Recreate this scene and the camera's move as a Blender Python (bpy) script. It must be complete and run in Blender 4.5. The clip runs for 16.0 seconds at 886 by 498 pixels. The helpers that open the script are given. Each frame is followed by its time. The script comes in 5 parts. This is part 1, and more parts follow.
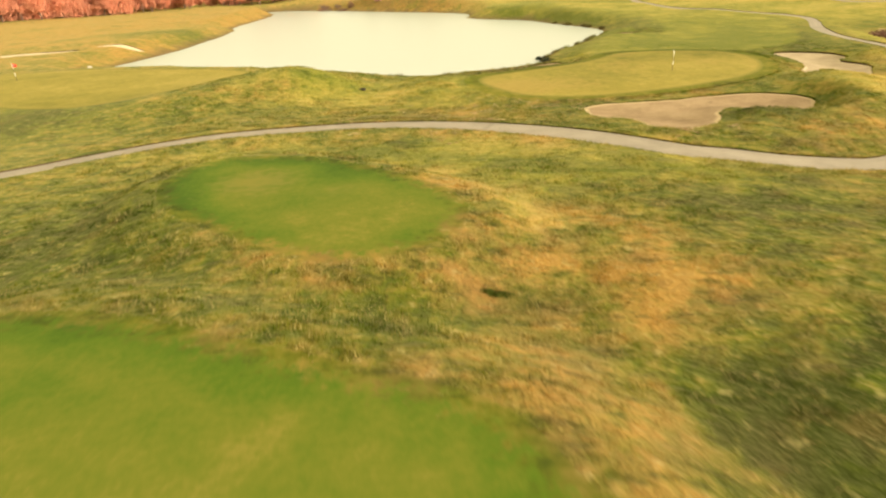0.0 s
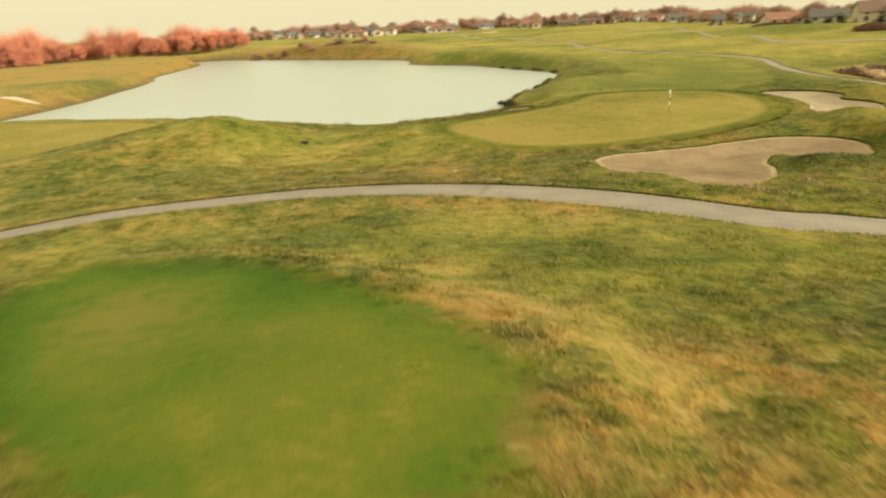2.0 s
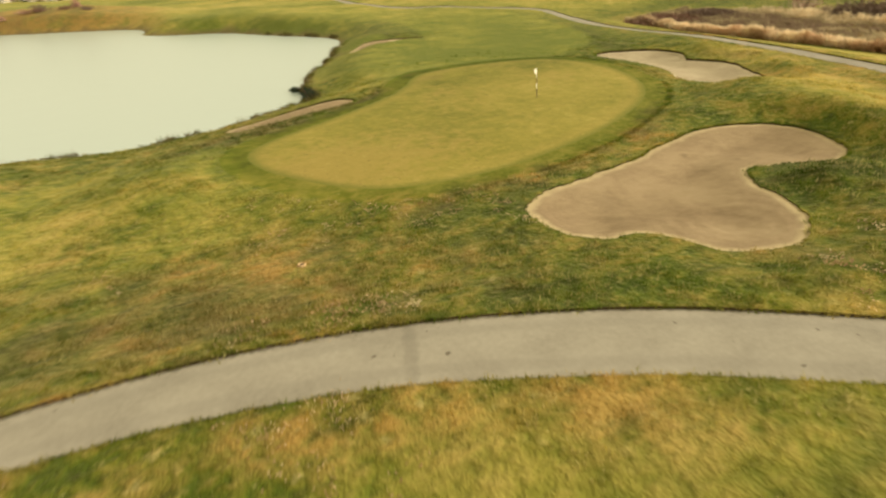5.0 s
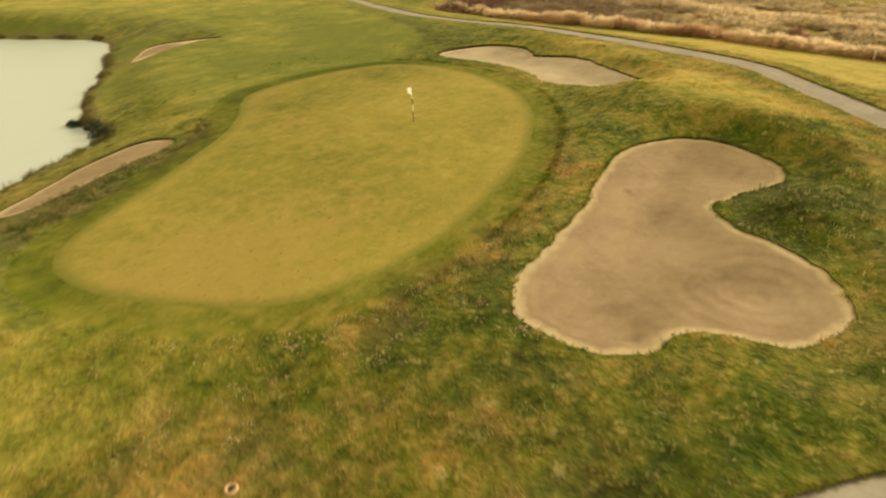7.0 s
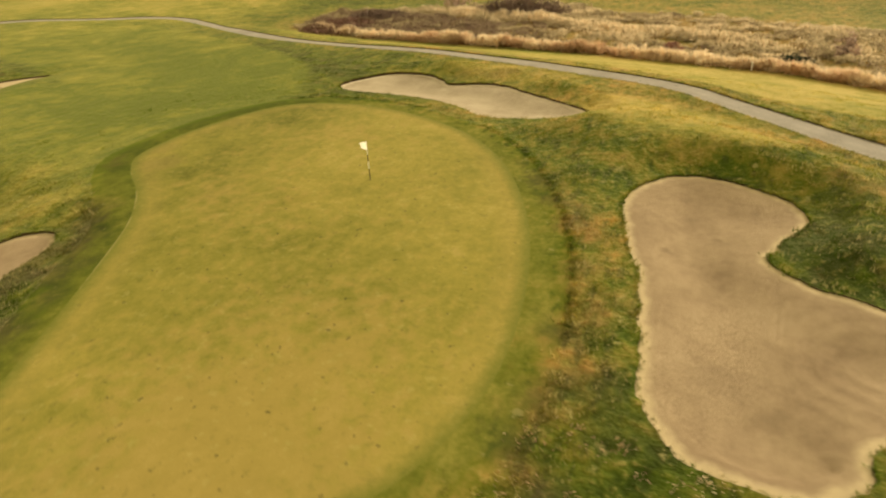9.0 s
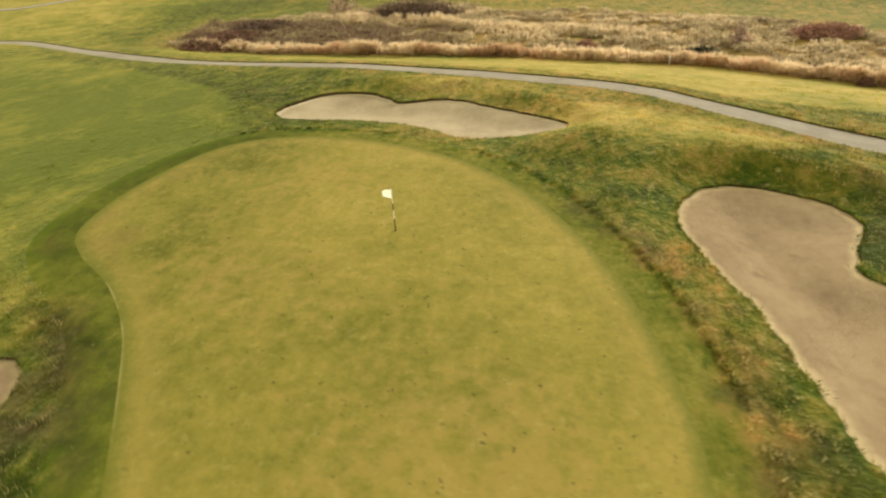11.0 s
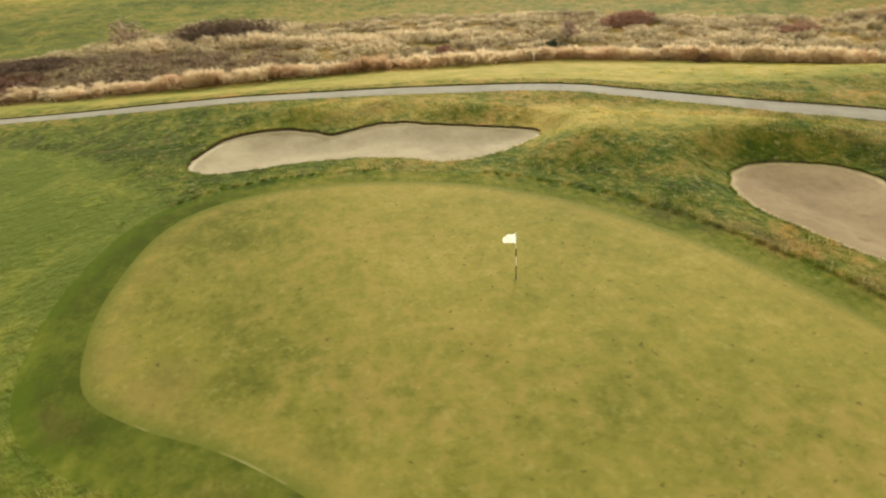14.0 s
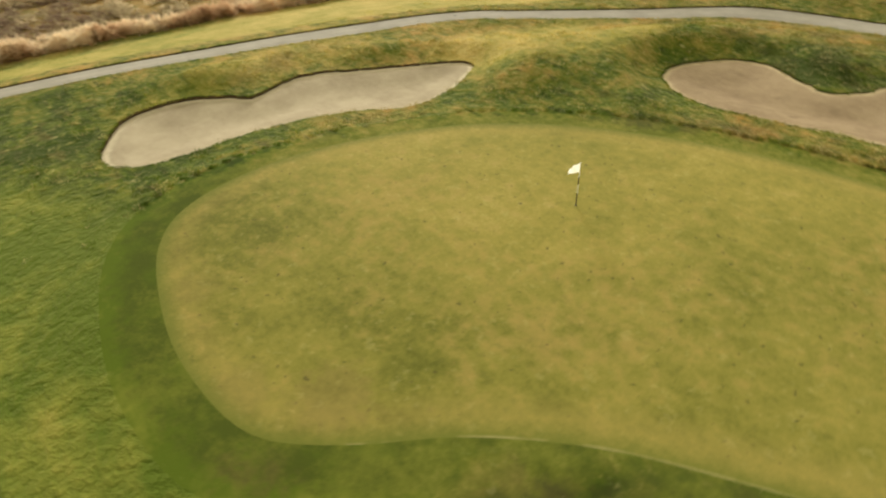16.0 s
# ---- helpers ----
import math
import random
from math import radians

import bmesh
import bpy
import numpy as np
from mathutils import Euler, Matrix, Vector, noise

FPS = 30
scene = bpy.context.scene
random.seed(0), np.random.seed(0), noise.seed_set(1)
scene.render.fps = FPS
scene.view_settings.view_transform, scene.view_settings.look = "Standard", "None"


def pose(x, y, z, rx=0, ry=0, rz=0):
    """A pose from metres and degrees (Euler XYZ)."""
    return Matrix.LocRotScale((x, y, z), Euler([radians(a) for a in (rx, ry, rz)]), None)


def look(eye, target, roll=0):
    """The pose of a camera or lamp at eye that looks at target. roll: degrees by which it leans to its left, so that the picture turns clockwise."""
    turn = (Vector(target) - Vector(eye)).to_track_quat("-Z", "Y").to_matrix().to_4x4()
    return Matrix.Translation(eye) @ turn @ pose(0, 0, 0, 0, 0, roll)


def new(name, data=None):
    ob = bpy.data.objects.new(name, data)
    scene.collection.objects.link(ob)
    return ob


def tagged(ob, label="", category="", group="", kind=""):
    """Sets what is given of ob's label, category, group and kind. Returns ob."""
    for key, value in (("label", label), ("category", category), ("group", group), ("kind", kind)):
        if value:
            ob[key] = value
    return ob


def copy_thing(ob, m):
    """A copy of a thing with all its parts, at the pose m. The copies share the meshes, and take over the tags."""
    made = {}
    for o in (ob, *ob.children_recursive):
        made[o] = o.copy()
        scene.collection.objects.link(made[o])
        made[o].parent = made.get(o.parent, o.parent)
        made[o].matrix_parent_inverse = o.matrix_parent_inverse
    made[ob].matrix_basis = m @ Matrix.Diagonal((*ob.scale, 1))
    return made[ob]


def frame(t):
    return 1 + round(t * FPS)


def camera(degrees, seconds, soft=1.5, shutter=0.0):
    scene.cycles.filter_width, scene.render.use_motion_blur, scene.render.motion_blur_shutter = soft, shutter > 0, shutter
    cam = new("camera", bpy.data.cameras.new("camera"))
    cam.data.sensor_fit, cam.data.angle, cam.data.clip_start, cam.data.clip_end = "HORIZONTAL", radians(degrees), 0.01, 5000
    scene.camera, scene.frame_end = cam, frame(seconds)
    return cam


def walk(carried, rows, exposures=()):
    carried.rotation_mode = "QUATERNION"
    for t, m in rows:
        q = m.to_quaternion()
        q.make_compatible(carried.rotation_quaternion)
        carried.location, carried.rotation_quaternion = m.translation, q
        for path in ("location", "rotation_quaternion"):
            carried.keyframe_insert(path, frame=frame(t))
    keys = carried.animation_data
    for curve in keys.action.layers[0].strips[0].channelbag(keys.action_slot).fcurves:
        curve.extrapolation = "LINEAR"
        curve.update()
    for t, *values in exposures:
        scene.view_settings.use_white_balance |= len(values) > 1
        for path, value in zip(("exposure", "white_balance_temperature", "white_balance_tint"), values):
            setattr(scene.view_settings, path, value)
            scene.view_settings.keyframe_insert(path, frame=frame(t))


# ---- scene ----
cam = camera(73.2, 16.0, 2.1, 0.8)
PATH = [
    (0, (-1.355, -1.664, 9.736), (-1.323, 0.155, 8.904), -2.25),
    (0.5, (-1.917, 1.123, 9.309), (-1.882, 2.958, 8.516), -2.37),
    (1, (-2.366, 3.938, 8.835), (-2.308, 5.789, 8.081), -2.38),
    (1.5, (-2.757, 7.022, 8.426), (-2.634, 8.883, 7.703), -2.22),
    (2, (-3.070, 10.344, 8.063), (-2.834, 12.203, 7.363), -2.47),
    (2.5, (-3.248, 13.530, 7.768), (-2.868, 15.372, 7.090), -2.61),
    (3, (-3.238, 16.918, 7.896), (-2.721, 18.731, 7.227), -2.81),
    (3.5, (-3.128, 19.929, 8.090), (-2.499, 21.703, 7.411), -3.01),
    (3.7, (-3.090, 21.071, 8.169), (-2.423, 22.825, 7.476), -3.01),
    (5.8, (-1.876, 31.99, 9.316), (-0.835, 33.404, 8.358), -3.7),
    (6, (-1.818, 33.003, 9.429), (-0.72, 34.37, 8.467), -3.5),
    (6.5, (-1.501, 35.243, 9.867), (-0.278, 36.496, 8.9), -3.7),
    (7, (-1.162, 37.333, 10.225), (0.168, 38.475, 9.262), -3.8),
    (7.5, (-0.982, 39.593, 10.611), (0.44, 40.619, 9.649), -3.4),
    (8, (-0.67, 41.85, 10.839), (0.827, 42.768, 9.881), -3.4),
    (8.5, (-0.244, 43.957, 11.029), (1.308, 44.774, 10.068), -3.2),
    (9, (0.131, 45.985, 11.221), (1.727, 46.702, 10.253), -3.2),
    (9.2, (0.282, 46.805, 11.26), (1.894, 47.482, 10.289), -3.0),
    (11.3, (2.097, 55.844, 12.292), (3.81, 56.071, 11.285), -4.0),
    (11.5, (2.338, 56.756, 12.311), (4.055, 56.937, 11.301), -4.0),
    (12, (3.089, 59.019, 12.341), (4.809, 59.083, 11.323), -4.0),
    (12.5, (3.905, 61.192, 12.332), (5.627, 61.140, 11.316), -4.01),
    (13, (4.793, 63.301, 12.386), (6.511, 63.126, 11.378), -4.03),
    (13.5, (5.726, 65.475, 12.478), (7.425, 65.162, 11.470), -4.14),
    (14, (6.781, 67.679, 12.596), (8.437, 67.224, 11.571), -4.16),
    (14.5, (7.920, 69.840, 12.873), (9.503, 69.251, 11.802), -4.11),
    (15, (9.195, 71.988, 13.214), (10.675, 71.269, 12.076), -3.97),
    (15.5, (10.604, 74.307, 13.508), (11.955, 73.452, 12.306), -3.53),
    (16, (12.096, 76.628, 13.674), (13.313, 75.640, 12.432), -3.28),
]
# seconds, stops, kelvin, tint
EXPOSURES = [(0, 0.48, 6900, 13), (1.5, 0.17, 6550, 10), (3.5, 0.06, 6350, 9), (6, 0.08, 6550, 9), (6.6, 0.0, 7200, 11), (9, 0.02, 7000, 11), (11.5, 0.10, 5950, 9.5), (13, 0.07, 5850, 10), (14, 0.08, 5650, 8), (16, 0.02, 5750, 9)]
walk(cam, [(t, look(eye, target, roll)) for t, eye, target, roll in PATH], EXPOSURES)

# ---- light ----
SUN_ELEVATION, SUN_AZIMUTH = 22.0, 122.0          # azimuth clockwise from +y
world = bpy.data.worlds.new("hazy_sky")
scene.world = world
world.use_nodes = True
wn, wl = world.node_tree.nodes, world.node_tree.links
wn.clear()
sky = wn.new("ShaderNodeTexSky")
sky.sky_type, sky.sun_disc = "NISHITA", False
sky.sun_elevation, sky.sun_rotation = radians(SUN_ELEVATION), radians(SUN_AZIMUTH)
sky.air_density, sky.dust_density, sky.ozone_density = 1.2, 4.0, 1.0
clear = wn.new("ShaderNodeBackground")
clear.inputs["Strength"].default_value = 0.10
veil = wn.new("ShaderNodeBackground")
veil.inputs["Color"].default_value = (0.96, 0.84, 0.50, 1)
veil.inputs["Strength"].default_value = 1.06
both = wn.new("ShaderNodeMixShader")
both.inputs["Fac"].default_value = 0.80
out = wn.new("ShaderNodeOutputWorld")
wl.new(sky.outputs["Color"], clear.inputs["Color"])
wl.new(clear.outputs[0], both.inputs[1])
wl.new(veil.outputs[0], both.inputs[2])
wl.new(both.outputs[0], out.inputs["Surface"])

sun_data = bpy.data.lights.new("sun", "SUN")
sun_data.energy, sun_data.angle, sun_data.color = 4.6, radians(14), (1.0, 0.90, 0.72)
sun = new("sun", sun_data)
_a, _e = radians(SUN_AZIMUTH), radians(SUN_ELEVATION)
sun.matrix_world = look((math.sin(_a) * math.cos(_e) * 200, math.cos(_a) * math.cos(_e) * 200, math.sin(_e) * 200), (0, 0, 0))


# ---- materials ----
def ramp(t, fac, stops):
    n = t.nodes.new("ShaderNodeValToRGB")
    e = n.color_ramp.elements
    while len(e) < len(stops):
        e.new(0.5)
    for el, (p, c) in zip(e, stops):
        el.position, el.color = p, (*c, 1)
    t.links.new(fac, n.inputs["Fac"])
    return n.outputs["Color"]


def noise_tex(t, scale, detail=4, rough=0.55, vec=None, stretch=None):
    n = t.nodes.new("ShaderNodeTexNoise")
    n.inputs["Scale"].default_value, n.inputs["Detail"].default_value, n.inputs["Roughness"].default_value = scale, detail, rough
    g = vec or t.nodes.new("ShaderNodeNewGeometry").outputs["Position"]
    if stretch:
        m = t.nodes.new("ShaderNodeMapping")
        m.inputs["Scale"].default_value = stretch
        t.links.new(g, m.inputs["Vector"])
        g = m.outputs["Vector"]
    t.links.new(g, n.inputs["Vector"])
    return n.outputs["Fac"]


def calc(t, op, a, b=None, c=None):
    n = t.nodes.new("ShaderNodeMath")
    n.operation = op
    for i, v in enumerate((a, b, c)):
        if v is None:
            continue
        if isinstance(v, (int, float)):
            n.inputs[i].default_value = v
        else:
            t.links.new(v, n.inputs[i])
    return n.outputs[0]


def blend(t, fac, a, b, mode="MIX"):
    n = t.nodes.new("ShaderNodeMix")
    n.data_type, n.blend_type = "RGBA", mode
    for s, v in ((n.inputs[0], fac), (n.inputs[6], a), (n.inputs[7], b)):
        if isinstance(v, (int, float)):
            s.default_value = v
        elif isinstance(v, tuple):
            s.default_value = (*v, 1)
        else:
            t.links.new(v, s)
    return n.outputs[2]


def field(t, name):
    n = t.nodes.new("ShaderNodeAttribute")
    n.attribute_name = name
    return n.outputs["Fac"]


def step(t, v, lo, hi):
    n = t.nodes.new("ShaderNodeMapRange")
    n.interpolation_type = "SMOOTHSTEP"
    n.inputs["From Min"].default_value, n.inputs["From Max"].default_value = lo, hi
    t.links.new(v, n.inputs["Value"])
    return n.outputs["Result"]


def surface(name, rough=0.9, metal=0.0, spec=0.3):
    m = bpy.data.materials.new(name)
    m.use_nodes = True
    t = m.node_tree
    b = t.nodes["Principled BSDF"]
    b.inputs["Roughness"].default_value, b.inputs["Metallic"].default_value = rough, metal
    b.inputs["Specular IOR Level"].default_value = spec
    return m, t, b


def bump(t, b, height, strength, dist):
    n = t.nodes.new("ShaderNodeBump")
    n.inputs["Strength"].default_value, n.inputs["Distance"].default_value = strength, dist
    t.links.new(height, n.inputs["Height"])
    t.links.new(n.outputs["Normal"], b.inputs["Normal"])


def plain(name, colour, rough=0.7, metal=0.0, vary=0.25, scale=3.0, spec=0.3):
    m, t, b = surface(name, rough, metal, spec)
    n = noise_tex(t, scale, 5)
    low = tuple(c * (1 - vary) for c in colour)
    high = tuple(min(1, c * (1 + vary)) for c in colour)
    t.links.new(ramp(t, n, [(0.3, low), (0.7, high)]), b.inputs["Base Color"])
    bump(t, b, n, 0.2, 0.01)
    return m


def turf_colour(t):
    """Rough turf: green, olive and straw tufts, mixed at several sizes, by the fields dry, lush, mud and mown."""
    broad = noise_tex(t, 0.16, 3)
    wide = noise_tex(t, 0.42, 4, 0.6)
    patch = noise_tex(t, 1.1, 4, 0.6)
    fine = noise_tex(t, 2.9, 4, 0.6)
    grain = noise_tex(t, 11.0, 3, 0.65)
    comb = noise_tex(t, 1.3, 3, 0.6, None, (0.55, 1.7, 1))
    other = noise_tex(t, 0.65, 4, 0.6)
    mixd = calc(t, "MULTIPLY_ADD", calc(t, "SUBTRACT", broad, 0.5), 0.75, 0.43)
    mixd = calc(t, "MULTIPLY_ADD", field(t, "dry"), 0.42, mixd)
    mixd = calc(t, "MULTIPLY_ADD", field(t, "lush_dim"), -0.36, mixd)
    calm = mixd
    for n, k in ((wide, 1.0), (patch, 1.05), (fine, 0.58), (grain, 0.12), (comb, 0.36)):
        mixd = calc(t, "MULTIPLY_ADD", calc(t, "SUBTRACT", n, 0.5), k, mixd)
    col = ramp(t, mixd, TURF)
    col = blend(t, calc(t, "MULTIPLY", step(t, other, 0.54, 0.69), 0.28), col, (0.190, 0.108, 0.036))
    straw = calc(t, "MULTIPLY_ADD", calc(t, "SUBTRACT", grain, 0.5), 0.4, fine)
    col = blend(t, calc(t, "MULTIPLY", step(t, straw, 0.57, 0.72), 0.38), col, (0.36, 0.280, 0.095))
    # Shade between tufts, put into the turf colour.
    gap_shade = calc(t, "MULTIPLY_ADD", calc(t, "SUBTRACT", grain, 0.5), 0.4, comb)
    col = blend(t, calc(t, "MULTIPLY", step(t, gap_shade, 0.46, 0.31), 0.55), col, (0.030, 0.036, 0.007))
    tuft = noise_tex(t, 1.7, 2, 0.5)
    col = blend(t, calc(t, "MULTIPLY", step(t, calc(t, "MULTIPLY_ADD", calc(t, "SUBTRACT", grain, 0.5), 0.3, tuft), 0.65, 0.73), 0.40), col, (0.42, 0.36, 0.15))
    mown = calc(t, "MULTIPLY_ADD", calc(t, "SUBTRACT", patch, 0.5), 0.6, field(t, "mown"))
    sward = calc(t, "MULTIPLY_ADD", calc(t, "SUBTRACT", calm, 0.43), 0.62, 0.46)
    for n, k in ((wide, 0.55), (patch, 0.36), (fine, 0.18), (comb, 0.20)):
        sward = calc(t, "MULTIPLY_ADD", calc(t, "SUBTRACT", n, 0.5), k, sward)
    col = blend(t, calc(t, "MULTIPLY", step(t, mown, 0.15, 0.75), 0.92), col, ramp(t, sward, SWARD))
    col = blend(t, field(t, "mud"), col, (0.085, 0.058, 0.032))
    return col, fine, patch


def sheen(b, weight, tint):
    """Grass tips catch the light along the ground."""
    b.inputs["Sheen Weight"].default_value, b.inputs["Sheen Roughness"].default_value = weight, 0.45
    b.inputs["Sheen Tint"].default_value = (*tint, 1)


def near_to(t, x, y, radius, along=None):
    """1 at a place on the plan, fading to 0 at the radius; with a direction, across a strip through it."""
    mp = t.nodes.new("ShaderNodeVectorMath")
    mp.operation = "SUBTRACT"
    t.links.new(t.nodes.new("ShaderNodeNewGeometry").outputs["Position"], mp.inputs[0])
    mp.inputs[1].default_value = (x, y, 0)
    v = t.nodes.new("ShaderNodeVectorMath")
    v.operation = "LENGTH" if along is None else "DOT_PRODUCT"
    t.links.new(mp.outputs["Vector"], v.inputs[0])
    if along is not None:
        v.inputs[1].default_value = (*along, 0)
    wobble = calc(t, "MULTIPLY_ADD", calc(t, "SUBTRACT", noise_tex(t, 2.5, 4, 0.6), 0.5), radius * 1.4, calc(t, "ABSOLUTE", v.outputs["Value"]))
    return step(t, wobble, radius, radius * 0.45)


TURF = [(0.06, (0.028, 0.050, 0.004)), (0.27, (0.062, 0.091, 0.007)), (0.46, (0.122, 0.126, 0.014)),
        (0.64, (0.205, 0.166, 0.034)), (0.90, (0.325, 0.192, 0.048))]

SWARD = [(0.20, (0.084, 0.114, 0.010)), (0.38, (0.166, 0.174, 0.023)), (0.54, (0.272, 0.236, 0.044)), (0.75, (0.41, 0.315, 0.088))]
TIPS = (1.0, 0.86, 0.38)

M_TURF, t, b = surface("rough_turf", 0.95, 0, 0.05)
c, f1, p1 = turf_colour(t)
t.links.new(c, b.inputs["Base Color"])
sheen(b, 0.14, TIPS)
bump(t, b, calc(t, "ADD", f1, calc(t, "MULTIPLY", p1, 0.8)), 0.6, 0.30)

M_BLADE, t, b = surface("grass_blade", 0.8, 0, 0.15)
c, f1, p1 = turf_colour(t)
tone = field(t, "tone")
# Blades take a brighter copy of the turf colour, as lit tips.
c = blend(t, 1.0, c, (1.62, 1.62, 1.5), "MULTIPLY")
# Palest tone: dry straw, and tufts catching light put into the colour.
c = blend(t, calc(t, "MULTIPLY", step(t, tone, 0.45, 1.0), 0.60), c, (0.52, 0.43, 0.19))
c = blend(t, calc(t, "MULTIPLY", step(t, tone, 0.25, 0.0), 0.6), c, (0.064, 0.085, 0.009))
t.links.new(c, b.inputs["Base Color"])

M_TUFT = plain("dark_tuft", (0.075, 0.100, 0.016), 0.9, 0, 0.3, 6, 0.1)

M_GREEN, t, b = surface("mown_green", 0.9, 0, 0.06)
n0 = noise_tex(t, 0.10, 3)
n1 = noise_tex(t, 0.55, 4, 0.6)
n2 = noise_tex(t, 4.5, 4, 0.7)
n3 = noise_tex(t, 26, 3, 0.7)
s0 = noise_tex(t, 1.5, 4, 0.6)
v = calc(t, "ADD", calc(t, "MULTIPLY_ADD", calc(t, "SUBTRACT", n0, 0.5), 0.7, 0.25), calc(t, "MULTIPLY_ADD", calc(t, "SUBTRACT", n1, 0.5), 0.46, 0.35))
v = calc(t, "ADD", v, calc(t, "MULTIPLY_ADD", calc(t, "SUBTRACT", n2, 0.5), 0.50, 0.225))
v = calc(t, "ADD", v, calc(t, "ADD", calc(t, "MULTIPLY_ADD", calc(t, "SUBTRACT", n3, 0.5), 0.30, 0.1), calc(t, "MULTIPLY_ADD", calc(t, "SUBTRACT", s0, 0.5), 0.5, 0.125)))
v = calc(t, "SUBTRACT", v, calc(t, "MULTIPLY", field(t, "lush_dim"), 0.35))
tan = calc(t, "MULTIPLY", step(t, calc(t, "MULTIPLY_ADD", calc(t, "SUBTRACT", s0, 0.5), 1.6, field(t, "dry")), 0.15, 0.75), 0.55)
c = ramp(t, calc(t, "MULTIPLY", v, 0.5), [(0.28, (0.094, 0.098, 0.013)), (0.42, (0.182, 0.167, 0.028)), (0.56, (0.264, 0.220, 0.044)), (0.72, (0.40, 0.312, 0.092))])
c = blend(t, tan, c, (0.305, 0.215, 0.062))
for x, y, radius, much in ((22.4, 72.6, 1.6, 0.35), (24.4, 74.4, 1.4, 0.25), (29.5, 73.4, 1.2, 0.18)):
    c = blend(t, calc(t, "MULTIPLY", near_to(t, x, y, radius), much), c, (0.205, 0.145, 0.048))
fleck = noise_tex(t, 2.6, 3, 0.6)
c = blend(t, calc(t, "MULTIPLY", step(t, fleck, 0.58, 0.70), 0.20), c, (0.42, 0.36, 0.13))
c = blend(t, calc(t, "MULTIPLY", step(t, fleck, 0.42, 0.30), 0.28), c, (0.110, 0.108, 0.022))
speck = noise_tex(t, 4.2, 2, 0.4)
c = blend(t, calc(t, "MULTIPLY", step(t, speck, 0.70, 0.745), 0.55), c, (0.055, 0.048, 0.018))
c = blend(t, calc(t, "MULTIPLY", step(t, field(t, "edge"), 1.8, 0.7), 0.22), c, (0.36, 0.26, 0.075))
ragged = calc(t, "MULTIPLY_ADD", calc(t, "SUBTRACT", n2, 0.5), 0.5, field(t, "edge"))
c = blend(t, calc(t, "MULTIPLY", step(t, ragged, 0.75, -0.1), 0.8), c, (0.112, 0.128, 0.018))
lip = calc(t, "MULTIPLY", step(t, field(t, "edge"), 0.10, 0.03), step(t, n1, 0.40, 0.60))
lip = calc(t, "MULTIPLY", lip, near_to(t, 16.3, 68.8, 6.5))
c = blend(t, calc(t, "MULTIPLY", lip, 0.30), c, (0.46, 0.39, 0.19))
t.links.new(c, b.inputs["Base Color"])
sheen(b, 0.05, TIPS)
bump(t, b, calc(t, "ADD", n2, n3), 0.25, 0.02)

M_COLLAR, t, b = surface("mown_collar", 0.95, 0, 0.03)
wild, f1, p1 = turf_colour(t)
n1 = noise_tex(t, 0.5, 4, 0.6)
n2 = noise_tex(t, 6, 4, 0.7)
v = calc(t, "ADD", calc(t, "MULTIPLY", n1, 0.8), calc(t, "MULTIPLY", n2, 0.5))
v = calc(t, "MULTIPLY_ADD", calc(t, "SUBTRACT", noise_tex(t, 1.4, 4, 0.65), 0.5), 0.55, v)
v = calc(t, "ADD", v, calc(t, "MULTIPLY", field(t, "dry"), 0.25))
v = calc(t, "SUBTRACT", v, calc(t, "MULTIPLY", field(t, "lush_dim"), 0.30))
c = ramp(t, v, [(0.30, (0.058, 0.072, 0.010)), (0.58, (0.114, 0.124, 0.017)), (0.85, (0.215, 0.194, 0.040))])
c = blend(t, calc(t, "MULTIPLY", step(t, noise_tex(t, 0.8, 5, 0.7), 0.42, 0.62), 0.5), c, wild)
c = blend(t, calc(t, "MULTIPLY", near_to(t, 21.2, 76.0, 1.8), 0.45), c, (0.105, 0.080, 0.026))
ragged = calc(t, "MULTIPLY_ADD", calc(t, "SUBTRACT", f1, 0.5), 1.8, field(t, "edge"))
ragged = calc(t, "MULTIPLY_ADD", calc(t, "SUBTRACT", n1, 0.5), 1.6, ragged)
c = blend(t, calc(t, "MULTIPLY", step(t, ragged, 1.1, 0.1), 0.9), c, wild)
t.links.new(c, b.inputs["Base Color"])
sheen(b, 0.02, TIPS)
bump(t, b, n2, 0.35, 0.03)

M_TEE, t, b = surface("mown_tee", 0.92, 0, 0.04)
wild, f1, p1 = turf_colour(t)
n0 = noise_tex(t, 0.16, 3)
n1 = noise_tex(t, 0.6, 5, 0.65)
n2 = noise_tex(t, 5, 4, 0.7)
v = calc(t, "ADD", calc(t, "MULTIPLY_ADD", n0, 0.4, 0.06), calc(t, "ADD", calc(t, "MULTIPLY", n1, 0.45), calc(t, "MULTIPLY", n2, 0.3)))
v = calc(t, "SUBTRACT", v, calc(t, "MULTIPLY", step(t, field(t, "edge"), 2.6, 0.3), 0.13))
v = calc(t, "ADD", v, calc(t, "MULTIPLY", field(t, "dry"), 0.42))
v = calc(t, "SUBTRACT", v, calc(t, "MULTIPLY", field(t, "lush_dim"), 0.16))
c = ramp(t, v, [(0.40, (0.037, 0.090, 0.008)), (0.60, (0.076, 0.130, 0.012)), (0.78, (0.134, 0.154, 0.020)), (1.0, (0.26, 0.205, 0.048))])
for x, y, radius, much in ((-8.6, 19.4, 1.3, 0.6), (-7.2, 18.5, 0.9, 0.5), (-9.4, 25.3, 2.8, 0.40), (-11.6, 23.4, 1.3, 0.35), (-5.6, 23.6, 1.8, 0.25), (-4.2, 19.6, 1.0, 0.2)):
    c = blend(t, calc(t, "MULTIPLY", near_to(t, x, y, radius), much), c, (0.235, 0.185, 0.050))
